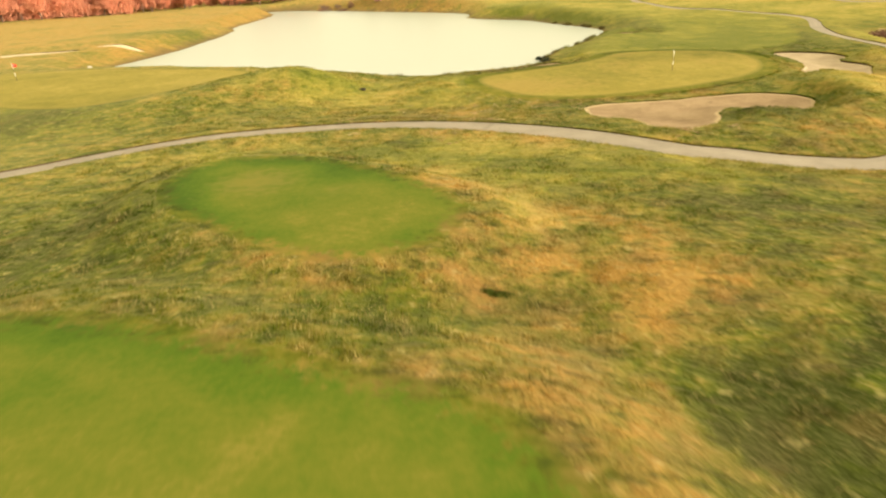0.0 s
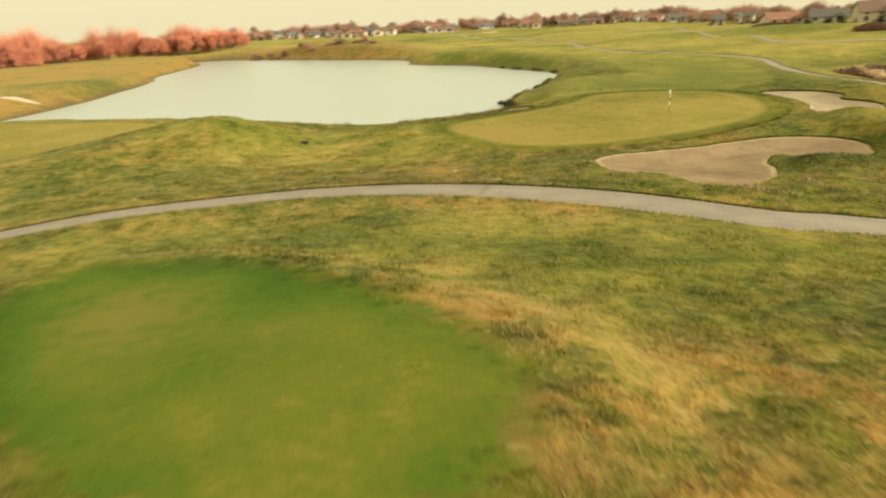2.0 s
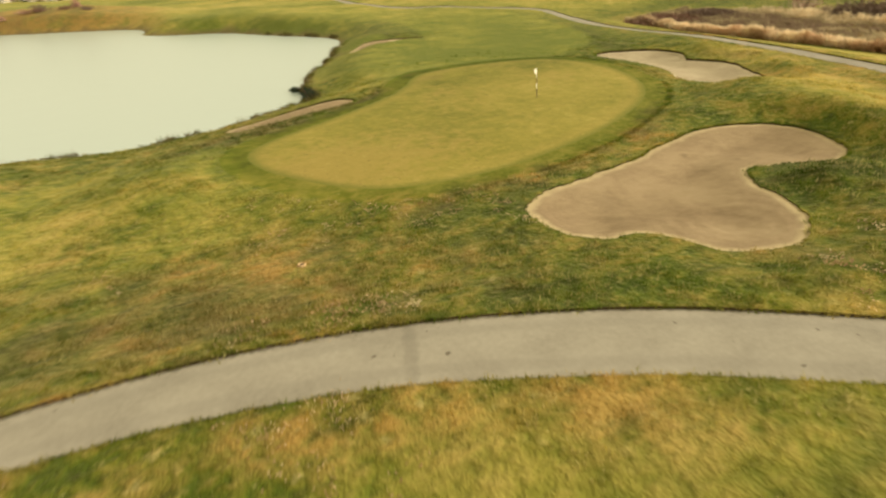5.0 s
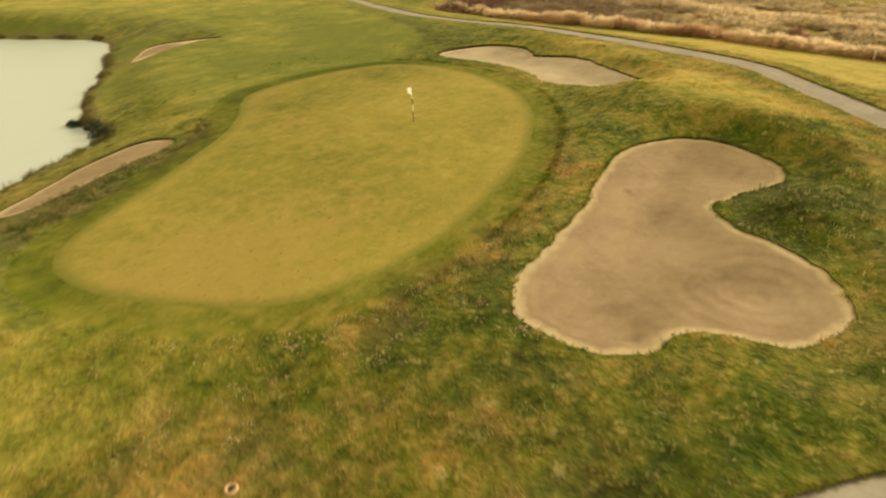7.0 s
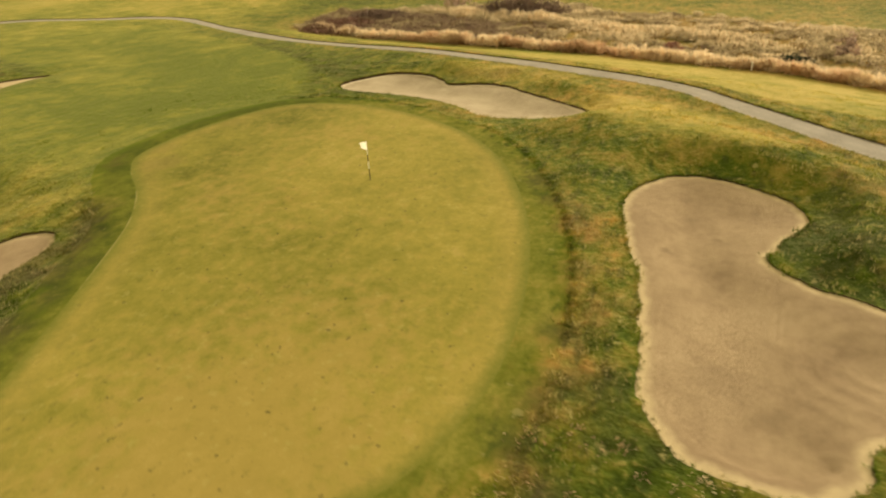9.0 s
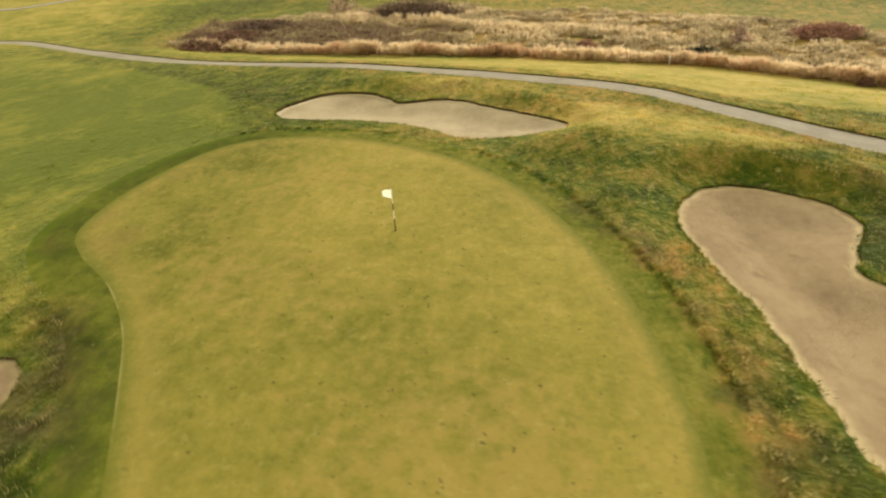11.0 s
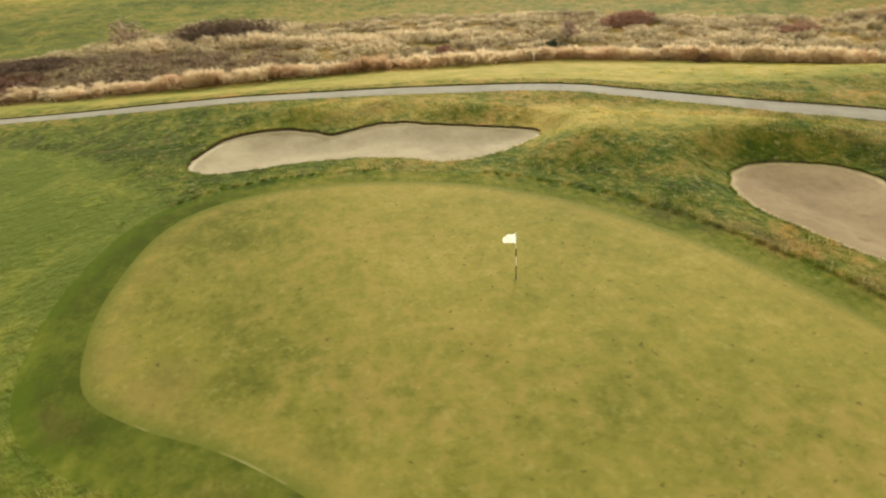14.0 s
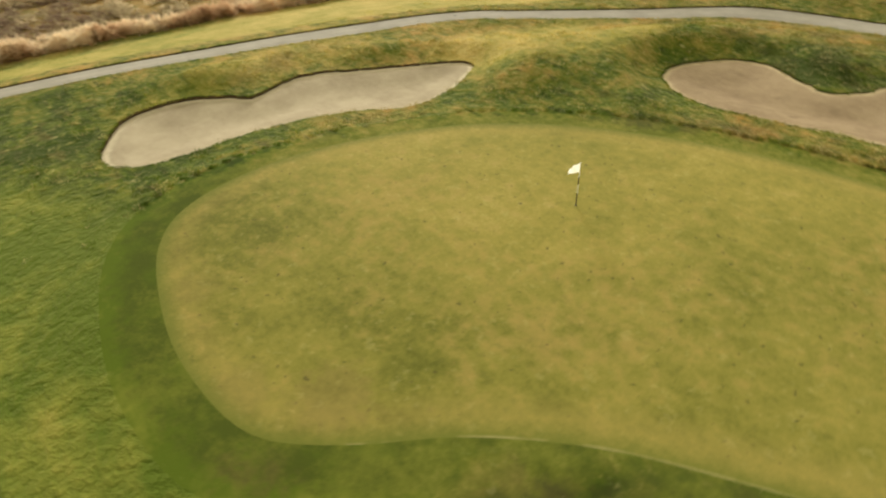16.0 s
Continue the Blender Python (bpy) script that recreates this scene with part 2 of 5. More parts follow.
for x, y, radius, much in ((-10.3, 21.6, 1.0, 0.5), (-2.1, 19.5, 0.45, 0.6), (-2.6, 21.4, 1.4, 0.4), (-4.7, 17.6, 1.3, 0.5)):
    c = blend(t, calc(t, "MULTIPLY", near_to(t, x, y, radius), much), c, (0.034, 0.082, 0.008))
ragged = calc(t, "MULTIPLY_ADD", calc(t, "SUBTRACT", f1, 0.5), 2.6, field(t, "edge"))
ragged = calc(t, "MULTIPLY_ADD", calc(t, "SUBTRACT", n2, 0.5), 1.2, ragged)
c = blend(t, calc(t, "MULTIPLY", step(t, ragged, 1.1, 0.1), 0.95), c, wild)
t.links.new(c, b.inputs["Base Color"])
sheen(b, 0.04, TIPS)
bump(t, b, n2, 0.3, 0.03)


def sand(name, dark, mid, pale, rim_colour, rings):
    m, t, b = surface(name, 0.95, 0, 0.1)
    n0 = noise_tex(t, 0.32, 4, 0.6)
    n1 = noise_tex(t, 2.2, 4, 0.65)
    n2 = noise_tex(t, 45, 3, 0.7)
    drag = noise_tex(t, 1.3, 3, 0.6, None, (0.3, 1.8, 1))
    v = calc(t, "ADD", calc(t, "MULTIPLY", n0, 0.65), calc(t, "ADD", calc(t, "MULTIPLY", n1, 0.25), calc(t, "MULTIPLY", n2, 0.12)))
    v = calc(t, "MULTIPLY_ADD", drag, 0.08, calc(t, "ADD", v, 0.05))
    c = ramp(t, v, [(0.44, dark), (0.64, mid), (0.84, pale)])
    damp = noise_tex(t, 0.75, 3, 0.55)
    c = blend(t, calc(t, "MULTIPLY", step(t, damp, 0.63, 0.74), 0.22), c, dark)
    for x, y, radius, much in ((21.5, 46.2, 0.45, 0.9), (22.8, 44.5, 0.6, 0.75), (14.6, 44.4, 1.1, 0.55), (13.4, 43.0, 0.8, 0.45)):
        c = blend(t, calc(t, "MULTIPLY", near_to(t, x, y, radius), much * rings), c, tuple(v * 0.75 for v in dark))
    r_ = calc(t, "MULTIPLY_ADD", calc(t, "SUBTRACT", n1, 0.5), 0.5, field(t, "edge"))
    c = blend(t, step(t, r_, 0.50, 0.14), c, rim_colour)
    t.links.new(c, b.inputs["Base Color"])
    wv = t.nodes.new("ShaderNodeTexWave")
    wv.wave_type, wv.rings_direction = "RINGS", "Z"
    wv.inputs["Scale"].default_value, wv.inputs["Distortion"].default_value, wv.inputs["Detail"].default_value, wv.inputs["Detail Scale"].default_value = 0.45, 2.6, 2.0, 0.5
    mp = t.nodes.new("ShaderNodeMapping")
    mp.inputs["Location"].default_value = (-16.5, -39.9, 0)
    geo = t.nodes.new("ShaderNodeNewGeometry").outputs["Position"]
    t.links.new(geo, mp.inputs["Vector"])
    t.links.new(mp.outputs["Vector"], wv.inputs["Vector"])
    far_off = t.nodes.new("ShaderNodeVectorMath")
    far_off.operation = "LENGTH"
    t.links.new(mp.outputs["Vector"], far_off.inputs[0])
    raked = calc(t, "MULTIPLY", wv.outputs["Fac"], calc(t, "MULTIPLY", step(t, far_off.outputs["Value"], 4.6, 1.5), rings))
    bump(t, b, calc(t, "ADD", raked, calc(t, "MULTIPLY", calc(t, "ADD", n1, calc(t, "ADD", n2, drag)), 0.5)), 0.7, 0.06)
    return m


M_SAND = sand("bunker_sand", (0.215, 0.150, 0.086), (0.325, 0.238, 0.140), (0.400, 0.302, 0.184), (0.49, 0.385, 0.225), 0.6)
M_SAND_PALE = sand("dry_bunker_sand", (0.30, 0.240, 0.154), (0.405, 0.332, 0.220), (0.475, 0.395, 0.268), (0.58, 0.49, 0.335), 0.0)

M_PATH, t, b = surface("worn_asphalt_path", 0.9, 0, 0.2)
n0 = noise_tex(t, 0.5, 4, 0.6)
n1 = noise_tex(t, 6, 4, 0.65)
n2 = noise_tex(t, 70, 2, 0.7)
v = calc(t, "ADD", calc(t, "MULTIPLY", n0, 0.55), calc(t, "ADD", calc(t, "MULTIPLY", n1, 0.3), calc(t, "MULTIPLY", n2, 0.2)))
c = ramp(t, v, [(0.30, (0.208, 0.183, 0.142)), (0.50, (0.296, 0.263, 0.208)), (0.75, (0.39, 0.35, 0.28))])
worn = step(t, calc(t, "ABSOLUTE", calc(t, "SUBTRACT", field(t, "edge"), 0.62)), 0.30, 0.05)
c = blend(t, calc(t, "MULTIPLY", worn, calc(t, "MULTIPLY", n0, 0.30)), c, (0.150, 0.134, 0.108))
seam = calc(t, "MULTIPLY", near_to(t, 3.2, 40.0, 0.24, (0.90, -0.43)), near_to(t, 3.2, 40.0, 3.0))
c = blend(t, calc(t, "MULTIPLY", seam, 0.26), c, (0.115, 0.100, 0.078))
leaf = noise_tex(t, 3.1, 2, 0.4)
c = blend(t, calc(t, "MULTIPLY", step(t, leaf, 0.74, 0.77), 0.7), c, (0.07, 0.05, 0.03))
# Darkened rim: edge soil, with the turf's shadow line put into the colour.
c = blend(t, calc(t, "MULTIPLY", step(t, calc(t, "MULTIPLY_ADD", calc(t, "SUBTRACT", n1, 0.5), 0.35, field(t, "edge")), 0.17, 0.02), 0.75), c, (0.085, 0.070, 0.040))
t.links.new(c, b.inputs["Base Color"])
bump(t, b, calc(t, "ADD", n1, n2), 0.25, 0.01)

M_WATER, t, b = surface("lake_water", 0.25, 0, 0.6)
# Pale base colour carries part of the sky's reflection, besides the real shine.
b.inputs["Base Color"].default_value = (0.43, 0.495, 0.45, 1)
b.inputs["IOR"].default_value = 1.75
bump(t, b, calc(t, "ADD", noise_tex(t, 1.6, 3, 0.6), calc(t, "MULTIPLY", noise_tex(t, 0.25, 2), 2.0)), 0.12, 0.06)

M_REED, t, b = surface("dry_reed", 0.85, 0, 0.15)
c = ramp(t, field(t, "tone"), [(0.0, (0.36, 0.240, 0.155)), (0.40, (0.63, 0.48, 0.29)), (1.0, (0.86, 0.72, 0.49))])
n1 = noise_tex(t, 0.18, 3, 0.6)
c = blend(t, step(t, n1, 0.50, 0.62), c, blend(t, 1.0, c, (0.86, 0.74, 0.68), "MULTIPLY"))
t.links.new(c, b.inputs["Base Color"])

M_SCRUB, t, b = surface("meadow_scrub", 0.9, 0, 0.1)
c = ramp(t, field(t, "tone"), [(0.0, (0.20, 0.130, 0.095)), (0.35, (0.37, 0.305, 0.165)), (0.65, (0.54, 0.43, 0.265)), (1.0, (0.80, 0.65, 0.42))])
t.links.new(c, b.inputs["Base Color"])



def see_through(m, amount):
    """Thin leaves and cloth let some light through."""
    t = m.node_tree
    b = t.nodes["Principled BSDF"]
    thin, mix = t.nodes.new("ShaderNodeBsdfTranslucent"), t.nodes.new("ShaderNodeMixShader")
    if b.inputs["Base Color"].links:
        t.links.new(b.inputs["Base Color"].links[0].from_socket, thin.inputs["Color"])
    mix.inputs["Fac"].default_value = amount
    t.links.new(b.outputs[0], mix.inputs[1])
    t.links.new(thin.outputs[0], mix.inputs[2])
    t.links.new(mix.outputs[0], t.nodes["Material Output"].inputs["Surface"])


for m in (M_REED, M_SCRUB, M_BLADE):
    see_through(m, 0.55)
M_WHITE = plain("white_cloth", (0.90, 0.88, 0.80), 0.8, 0, 0.04, 8)
see_through(M_WHITE, 0.8)
M_RED = plain("red_cloth", (0.60, 0.05, 0.03), 0.8, 0, 0.08, 8)
M_POLE_W = plain("white_fibreglass", (0.90, 0.88, 0.80), 0.4, 0, 0.05, 6, 0.5)
M_POLE_D = plain("dark_band", (0.055, 0.040, 0.030), 0.5, 0, 0.2, 6, 0.5)
M_CUP = plain("dark_cup", (0.02, 0.02, 0.018), 0.6, 0, 0.2, 6)
M_SOIL = plain("tan_soil", (0.50, 0.34, 0.18), 0.95, 0, 0.25, 20, 0.1)
M_STEEL = plain("rusted_steel", (0.045, 0.038, 0.030), 0.75, 0.4, 0.4, 12)
M_STONE = plain("pale_stone", (0.42, 0.39, 0.33), 0.9, 0, 0.2, 2)
M_BARK = plain("tree_bark", (0.17, 0.11, 0.08), 0.95, 0, 0.3, 4)
M_TWIG = plain("bare_twigs", (0.50, 0.31, 0.235), 0.95, 0, 0.3, 0.4)
M_TWIG_G = plain("grey_twigs", (0.44, 0.30, 0.24), 0.95, 0, 0.3, 0.4)
M_PALE = plain("pale_twigs", (0.52, 0.38, 0.30), 0.95, 0, 0.2, 0.6)
# Rust-brown twigs, reddened further to hold a warm light leak in their colour.
M_RUST_LEAK = plain("russet_leak_twigs", (0.62, 0.265, 0.165), 0.95, 0, 0.3, 0.15)
M_ROSE = plain("rosy_twigs", (0.42, 0.24, 0.18), 0.95, 0, 0.3, 1.5)
M_BUSH = plain("evergreen_leaf", (0.030, 0.042, 0.020), 0.9, 0, 0.4, 2)
M_BUSH_B = plain("brown_bush_leaf", (0.19, 0.105, 0.070), 0.95, 0, 0.4, 2)
M_BUSH_D = plain("dark_bush_leaf", (0.185, 0.125, 0.092), 0.95, 0, 0.4, 2)
WALLS = [plain("cream_siding", (0.66, 0.58, 0.43), 0.8, 0, 0.08, 1.2), plain("beige_siding", (0.45, 0.36, 0.25), 0.8, 0, 0.1, 1.2),
         plain("white_siding", (0.74, 0.71, 0.62), 0.8, 0, 0.06, 1.2), plain("tan_brick", (0.36, 0.23, 0.15), 0.9, 0, 0.15, 2.5)]
ROOFS = [plain("grey_shingle", (0.15, 0.14, 0.125), 0.9, 0, 0.25, 2), plain("brown_shingle", (0.20, 0.135, 0.10), 0.9, 0, 0.25, 2),
         plain("red_brown_shingle", (0.29, 0.150, 0.10), 0.9, 0, 0.25, 2), plain("slate_shingle", (0.13, 0.135, 0.13), 0.9, 0, 0.25, 2)]
M_TRIM = plain("white_trim", (0.75, 0.73, 0.68), 0.6, 0, 0.05, 3)
M_GLASS = plain("window_glass", (0.05, 0.06, 0.065), 0.12, 0, 0.2, 1, 0.6)
M_DOOR = plain("painted_door", (0.18, 0.09, 0.06), 0.6, 0, 0.1, 3)


# ---- plan ----
def spline(pts, spacing, closed=True):
    p = np.array(pts, float)
    k = len(p)
    res = []
    for i in range(k if closed else k - 1):
        if closed:
            a, b_, c_, d = p[i - 1], p[i], p[(i + 1) % k], p[(i + 2) % k]
        else:
            a, b_, c_, d = p[max(i - 1, 0)], p[i], p[i + 1], p[min(i + 2, k - 1)]
        m = max(2, int(np.linalg.norm(c_ - b_) / spacing))
        u = (np.arange(m) / m)[:, None]
        res.append(0.5 * (2 * b_ + (c_ - a) * u + (2 * a - 5 * b_ + 4 * c_ - d) * u**2 + (3 * b_ - a - 3 * c_ + d) * u**3))
    if not closed:
        res.append(p[-1:])
    return np.concatenate(res)


def offset(line, d, closed=True):
    if closed:
        tang = np.roll(line, -1, 0) - np.roll(line, 1, 0)
        area = np.sum(line[:, 0] * np.roll(line[:, 1], -1) - np.roll(line[:, 0], -1) * line[:, 1])
        d = d if area > 0 else -d
    else:
        tang = np.gradient(line, axis=0)
    tang /= np.linalg.norm(tang, axis=1)[:, None] + 1e-9
    return line + d * np.stack([tang[:, 1], -tang[:, 0]], 1)


def smooth(v, lo, hi):
    u = np.clip((v - lo) / (hi - lo), 0, 1)
    return u * u * (3 - 2 * u)


def lattice(ix, iy, seed):
    h = np.sin(ix * 127.1 + iy * 311.7 + seed * 74.7) * 43758.5453
    return h - np.floor(h)


def ripple(x, y, size, seed=0):
    """Smooth value noise from -1 to 1."""
    u, v = x / size, y / size
    iu, iv = np.floor(u), np.floor(v)
    fu, fv = u - iu, v - iv
    fu, fv = fu * fu * (3 - 2 * fu), fv * fv * (3 - 2 * fv)
    a, b_ = lattice(iu, iv, seed), lattice(iu + 1, iv, seed)
    c_, d = lattice(iu, iv + 1, seed), lattice(iu + 1, iv + 1, seed)
    return 2 * (a + (b_ - a) * fu + (c_ - a) * fv + (a - b_ - c_ + d) * fu * fv) - 1


def inside(x, y, line):
    """Which points lie in a closed line."""
    res = np.zeros(len(x), bool)
    lo, hi = line.min(0), line.max(0)
    k = np.where((x > lo[0]) & (x < hi[0]) & (y > lo[1]) & (y < hi[1]))[0]
    nx = np.roll(line, -1, 0)
    for s in range(0, len(k), 20000):
        kk = k[s:s + 20000]
        px, py = x[kk][:, None], y[kk][:, None]
        x0, y0, x1, y1 = line[:, 0], line[:, 1], nx[:, 0], nx[:, 1]
        cross = (y0 > py) != (y1 > py)
        xi = x0 + (py - y0) * (x1 - x0) / np.where(y1 == y0, 1e-9, y1 - y0)
        res[kk] = (np.sum(cross & (px < xi), 1) % 2) == 1
    return res


def away(x, y, line, closed=True, reach=1e9):
    """Distance from points to a line, no more than reach."""
    res = np.full(len(x), float(min(reach, 1e6)))
    lo, hi = line.min(0) - reach, line.max(0) + reach
    k = np.where((x > lo[0]) & (x < hi[0]) & (y > lo[1]) & (y < hi[1]))[0]
    a = line if closed else line[:-1]
    e = (np.roll(line, -1, 0) if closed else line[1:]) - a
    ee = np.sum(e * e, 1) + 1e-12
    for s in range(0, len(k), 10000):
        kk = k[s:s + 10000]
        dx, dy = x[kk][:, None] - a[:, 0], y[kk][:, None] - a[:, 1]
        u = np.clip((dx * e[:, 0] + dy * e[:, 1]) / ee, 0, 1)
        res[kk] = np.minimum(np.sqrt(np.min((dx - u * e[:, 0])**2 + (dy - u * e[:, 1])**2, 1)), reach)
    return res


BUNKER_MAIN = [(11.3, 45.45), (13.1, 46.35), (15.5, 46.6), (18.5, 47.0), (22.1, 47.9), (25.2, 48.45), (27.3, 47.85), (28.65, 46.75), (29.05, 45.4), (28.65, 43.8), (27.55, 42.1),
               (26.3, 41.15), (24.9, 41.3), (23.1, 42.2), (21.7, 42.8), (20.8, 42.3), (20.15, 41.5), (19.55, 39.95), (18.7, 38.7), (17.45, 37.7), (16.2, 37.4),
               (15.0, 37.7), (14.0, 38.3), (13.55, 39.2), (13.4, 40.0), (13.0, 40.75), (12.3, 41.1), (11.4, 41.4), (10.85, 42.2), (10.68, 43.2), (10.75, 44.4)]
BUNKER_NORTH = [(42.0, 73.0), (44.1, 72.3), (46.3, 70.4), (46.4, 67.2), (44.9, 65.3), (43.8, 64.2), (44.3, 62.2), (44.3, 60.2), (42.6, 57.6), (40.9, 55.0),
                (39.3, 52.9), (38.2, 52.4), (37.2, 53.4), (36.2, 56.0), (36.2, 58.9), (37.9, 61.2), (39.1, 63.9), (39.7, 67.0), (39.8, 69.9), (40.4, 72.0)]
BUNKER_LAKE = [(4.5, 68.9), (6.9, 71.0), (10.1, 73.3), (13.2, 74.0), (14.9, 72.9), (15.1, 71.6), (13.8, 70.6), (11.3, 70.0), (8.2, 69.0), (5.8, 68.2)]
BUNKER_FAIRWAY = [(27.8, 103.5), (30.7, 107.4), (33, 109.0), (36, 108.3), (38, 107.3), (40.1, 104.9), (37.6, 105.2), (35.8, 105.0), (33, 104.0), (30.6, 102.5), (28.8, 102.2)]
BUNKER_WEST = [(-71.3, 102.6), (-66.8, 105.9), (-61.2, 108), (-60.4, 106.7), (-65.4, 103.8), (-70.2, 101.2)]
BUNKER_WEST_SMALL = [(-59.4, 111.1), (-56, 113.5), (-52.3, 113.9), (-52.7, 112.5), (-56.2, 110.8)]
BUNKER_FAR = [(62, 357), (68, 364), (76, 362), (77, 356), (69, 353)]
GREEN = [(22.8, 74.8), (25.6, 75.2), (28.7, 74.9), (32.7, 73.6), (34.8, 71.4), (35.4, 67.5), (34.4, 63.0), (32.1, 58.7), (28.9, 55.5), (25.1, 53.2),
         (21.0, 51.5), (17.0, 50.5), (13.4, 50.1), (10.8, 50.3), (8.7, 50.9), (7.1, 51.9), (5.6, 54.0), (4.3, 56.8), (3.9, 59.0), (4.2, 60.8),
         (5.3, 62.2), (7.1, 63.3), (10.2, 64.9), (13.2, 66.5), (15.8, 68.0), (17.6, 69.4), (19.2, 71.0), (20.9, 73.2)]
GREEN_WEST = [(-42.2, 55.2), (-36.2, 53.2), (-30.9, 53.6), (-26.7, 56.8), (-23.4, 63.2), (-21.4, 70.6), (-27.1, 74.6), (-34.3, 76.5), (-47.5, 79.9), (-57.7, 80.8), (-63.9, 73.2), (-55.1, 61.9)]
TEE_FAR = [(-13.4, 23.5), (-14.1, 26.7), (-12.6, 29.6), (-10.2, 29.9), (-7.1, 29.2), (-4.2, 27), (-1.5, 24.4), (-0.2, 22.3), (0.1, 20.3), (-0.5, 18.4), (-2.0, 16.9), (-4.0, 16.2), (-5.9, 16.5), (-8.0, 17.9), (-9.8, 19.5), (-11.8, 21.3)]
TEE_NEAR = [(-14, 12.6), (-12.2, 12.9), (-10, 12.6), (-7, 11.3), (-4.4, 10.2), (-2.3, 9.3), (-0.8, 8.6), (0.3, 7.6), (1, 6.2), (1.5, 4.8), (1.6, 1.9), (0.5, -1.3), (-3.3, -5), (-9.6, -7.1), (-15.8, -4.9), (-18.7, 1.3), (-18.1, 8.5)]
LAKE = [(-51.5, 92), (-40, 88), (-26, 84), (-16, 80), (-9, 76.8), (-2.6, 74.2), (3.2, 75.4), (8, 77), (14.4, 81.2), (15.0, 85.2), (18, 92.5), (23.2, 102),
        (33, 120.5), (35.6, 130), (30, 148), (25, 165), (12, 181), (11.5, 206), (-17, 238), (-48, 270), (-69, 271), (-59, 248), (-56, 205), (-55.4, 181), (-51, 165),
        (-49, 130), (-50, 107)]
PATH_SOUTH = [(-70, 14), (-45, 20.5), (-27.2, 32.0), (-23.2, 35.0), (-19.5, 37.6), (-16, 39.7), (-12.4, 40.9), (-7.8, 41.6), (-4, 41.3), (0, 40.3), (3, 39.1), (5.7, 37.6), (8.3, 35.9),
              (10.6, 34.0), (13.7, 31.4), (16, 30.9), (18.7, 30.0), (21.2, 29.6), (24, 29.6), (27, 30.6), (29.5, 32.3), (31.6, 34.3), (35, 38.6), (37.5, 40.9), (42, 44.9), (44, 46.7), (46.1, 49.9), (48.2, 55.1),
              (51, 62.4), (53.1, 68.8), (54.4, 74.3), (56.1, 79.5), (58, 87), (60.2, 93), (62.6, 99), (66.5, 106), (71, 114), (73.3, 120.5),
              (71.5, 126), (67.6, 131), (63.4, 141.4), (58.8, 155.6), (58.4, 174.8), (63, 205), (62, 235)]
PATH_FAR_A = [(49.4, 352), (50.5, 282.6), (57, 250), (62, 235)]
PATH_FAR_B = [(138.3, 354), (128, 290), (121, 239), (108, 199), (95.7, 151.2), (94.6, 145), (95.8, 139), (101.5, 134.5), (110, 127), (119.9, 114)]

O_MAIN, O_NORTH, O_LAKEB = spline(BUNKER_MAIN, 0.22), spline(BUNKER_NORTH, 0.26), spline(BUNKER_LAKE, 0.35)
O_FAIR, O_W1, O_W2, O_FARB = spline(BUNKER_FAIRWAY, 0.8), spline(BUNKER_WEST, 1.0), spline(BUNKER_WEST_SMALL, 1.0), spline(BUNKER_FAR, 2)
O_MAIN, O_NORTH, O_LAKEB = [o + np.stack([ripple(o[:, 1], o[:, 0], 0.7, 7) + ripple(o[:, 1], o[:, 0], 0.3, 9), ripple(o[:, 0], o[:, 1], 0.7, 8) + ripple(o[:, 0], o[:, 1], 0.3, 10)], 1) * 0.07 for o in (O_MAIN, O_NORTH, O_LAKEB)]
O_GREEN = spline(GREEN, 0.5)
O_COLLAR = offset(O_GREEN, (1.45 + 0.45 * smooth(O_GREEN[:, 1] - 0.1 * O_GREEN[:, 0], 60, 70))[:, None])
O_FAIRWAY = spline([(37.5, 75.2), (34.5, 75.0), (30, 77.2), (25.5, 78.0), (26.5, 81), (29, 88), (36, 98), (42, 112), (47, 135), (45, 165), (40, 200), (48, 240), (70, 240), (60, 205), (60, 165), (66, 135), (65, 116), (60, 104), (55, 92), (49, 82), (42.5, 76.5)], 2.0)
O_GREENW = spline(GREEN_WEST, 1.2)
O_TEE1, O_TEE2 = spline(TEE_NEAR, 0.7), spline(TEE_FAR, 0.6)
O_LAKE = spline(LAKE, 1.6)
O_LAKE = O_LAKE + np.stack([ripple(O_LAKE[:, 1], O_LAKE[:, 0], 3.0, 5), ripple(O_LAKE[:, 0], O_LAKE[:, 1], 3.0, 6)], 1) * 0.45
L_SOUTH, L_FA, L_FB = spline(PATH_SOUTH, 0.8, False), spline(PATH_FAR_A, 4, False), spline(PATH_FAR_B, 3, False)
HALF = np.interp(L_SOUTH[:, 0], [-30, -8, 0, 6, 18, 27, 35, 45], [0.9, 1.02, 1.28, 1.45, 1.5, 1.22, 1.0, 1.05])[:, None]


def ribbon(line, half):
    return np.concatenate([offset(line, half, False), offset(line, -half, False)[::-1]])


O_SOUTH, O_FA, O_FB = ribbon(L_SOUTH, HALF), ribbon(L_FA, 1.0), ribbon(L_FB, 0.9)
WATER_Z = -1.6


# the foot of the reeds, and the path before it, as x along y; and the meadow's far edge
REED_Y, REED_X = [-60, 0, 16, 22.4, 28, 35, 41, 45, 51, 58, 66, 74, 83, 90, 94, 130], [4, 36, 46.5, 51, 54.6, 58.6, 61.8, 62.3, 62.9, 64.3, 64.8, 65.2, 66, 68.2, 70, 84]
BANK_Y, BANK_X = [-20, 20, 35, 42, 47, 50, 55, 62, 69, 74, 80, 87, 93, 100], [14, 34, 38, 42, 46, 47.5, 49.5, 52.3, 54.5, 55.7, 57.6, 59.4, 61.6, 64.5]
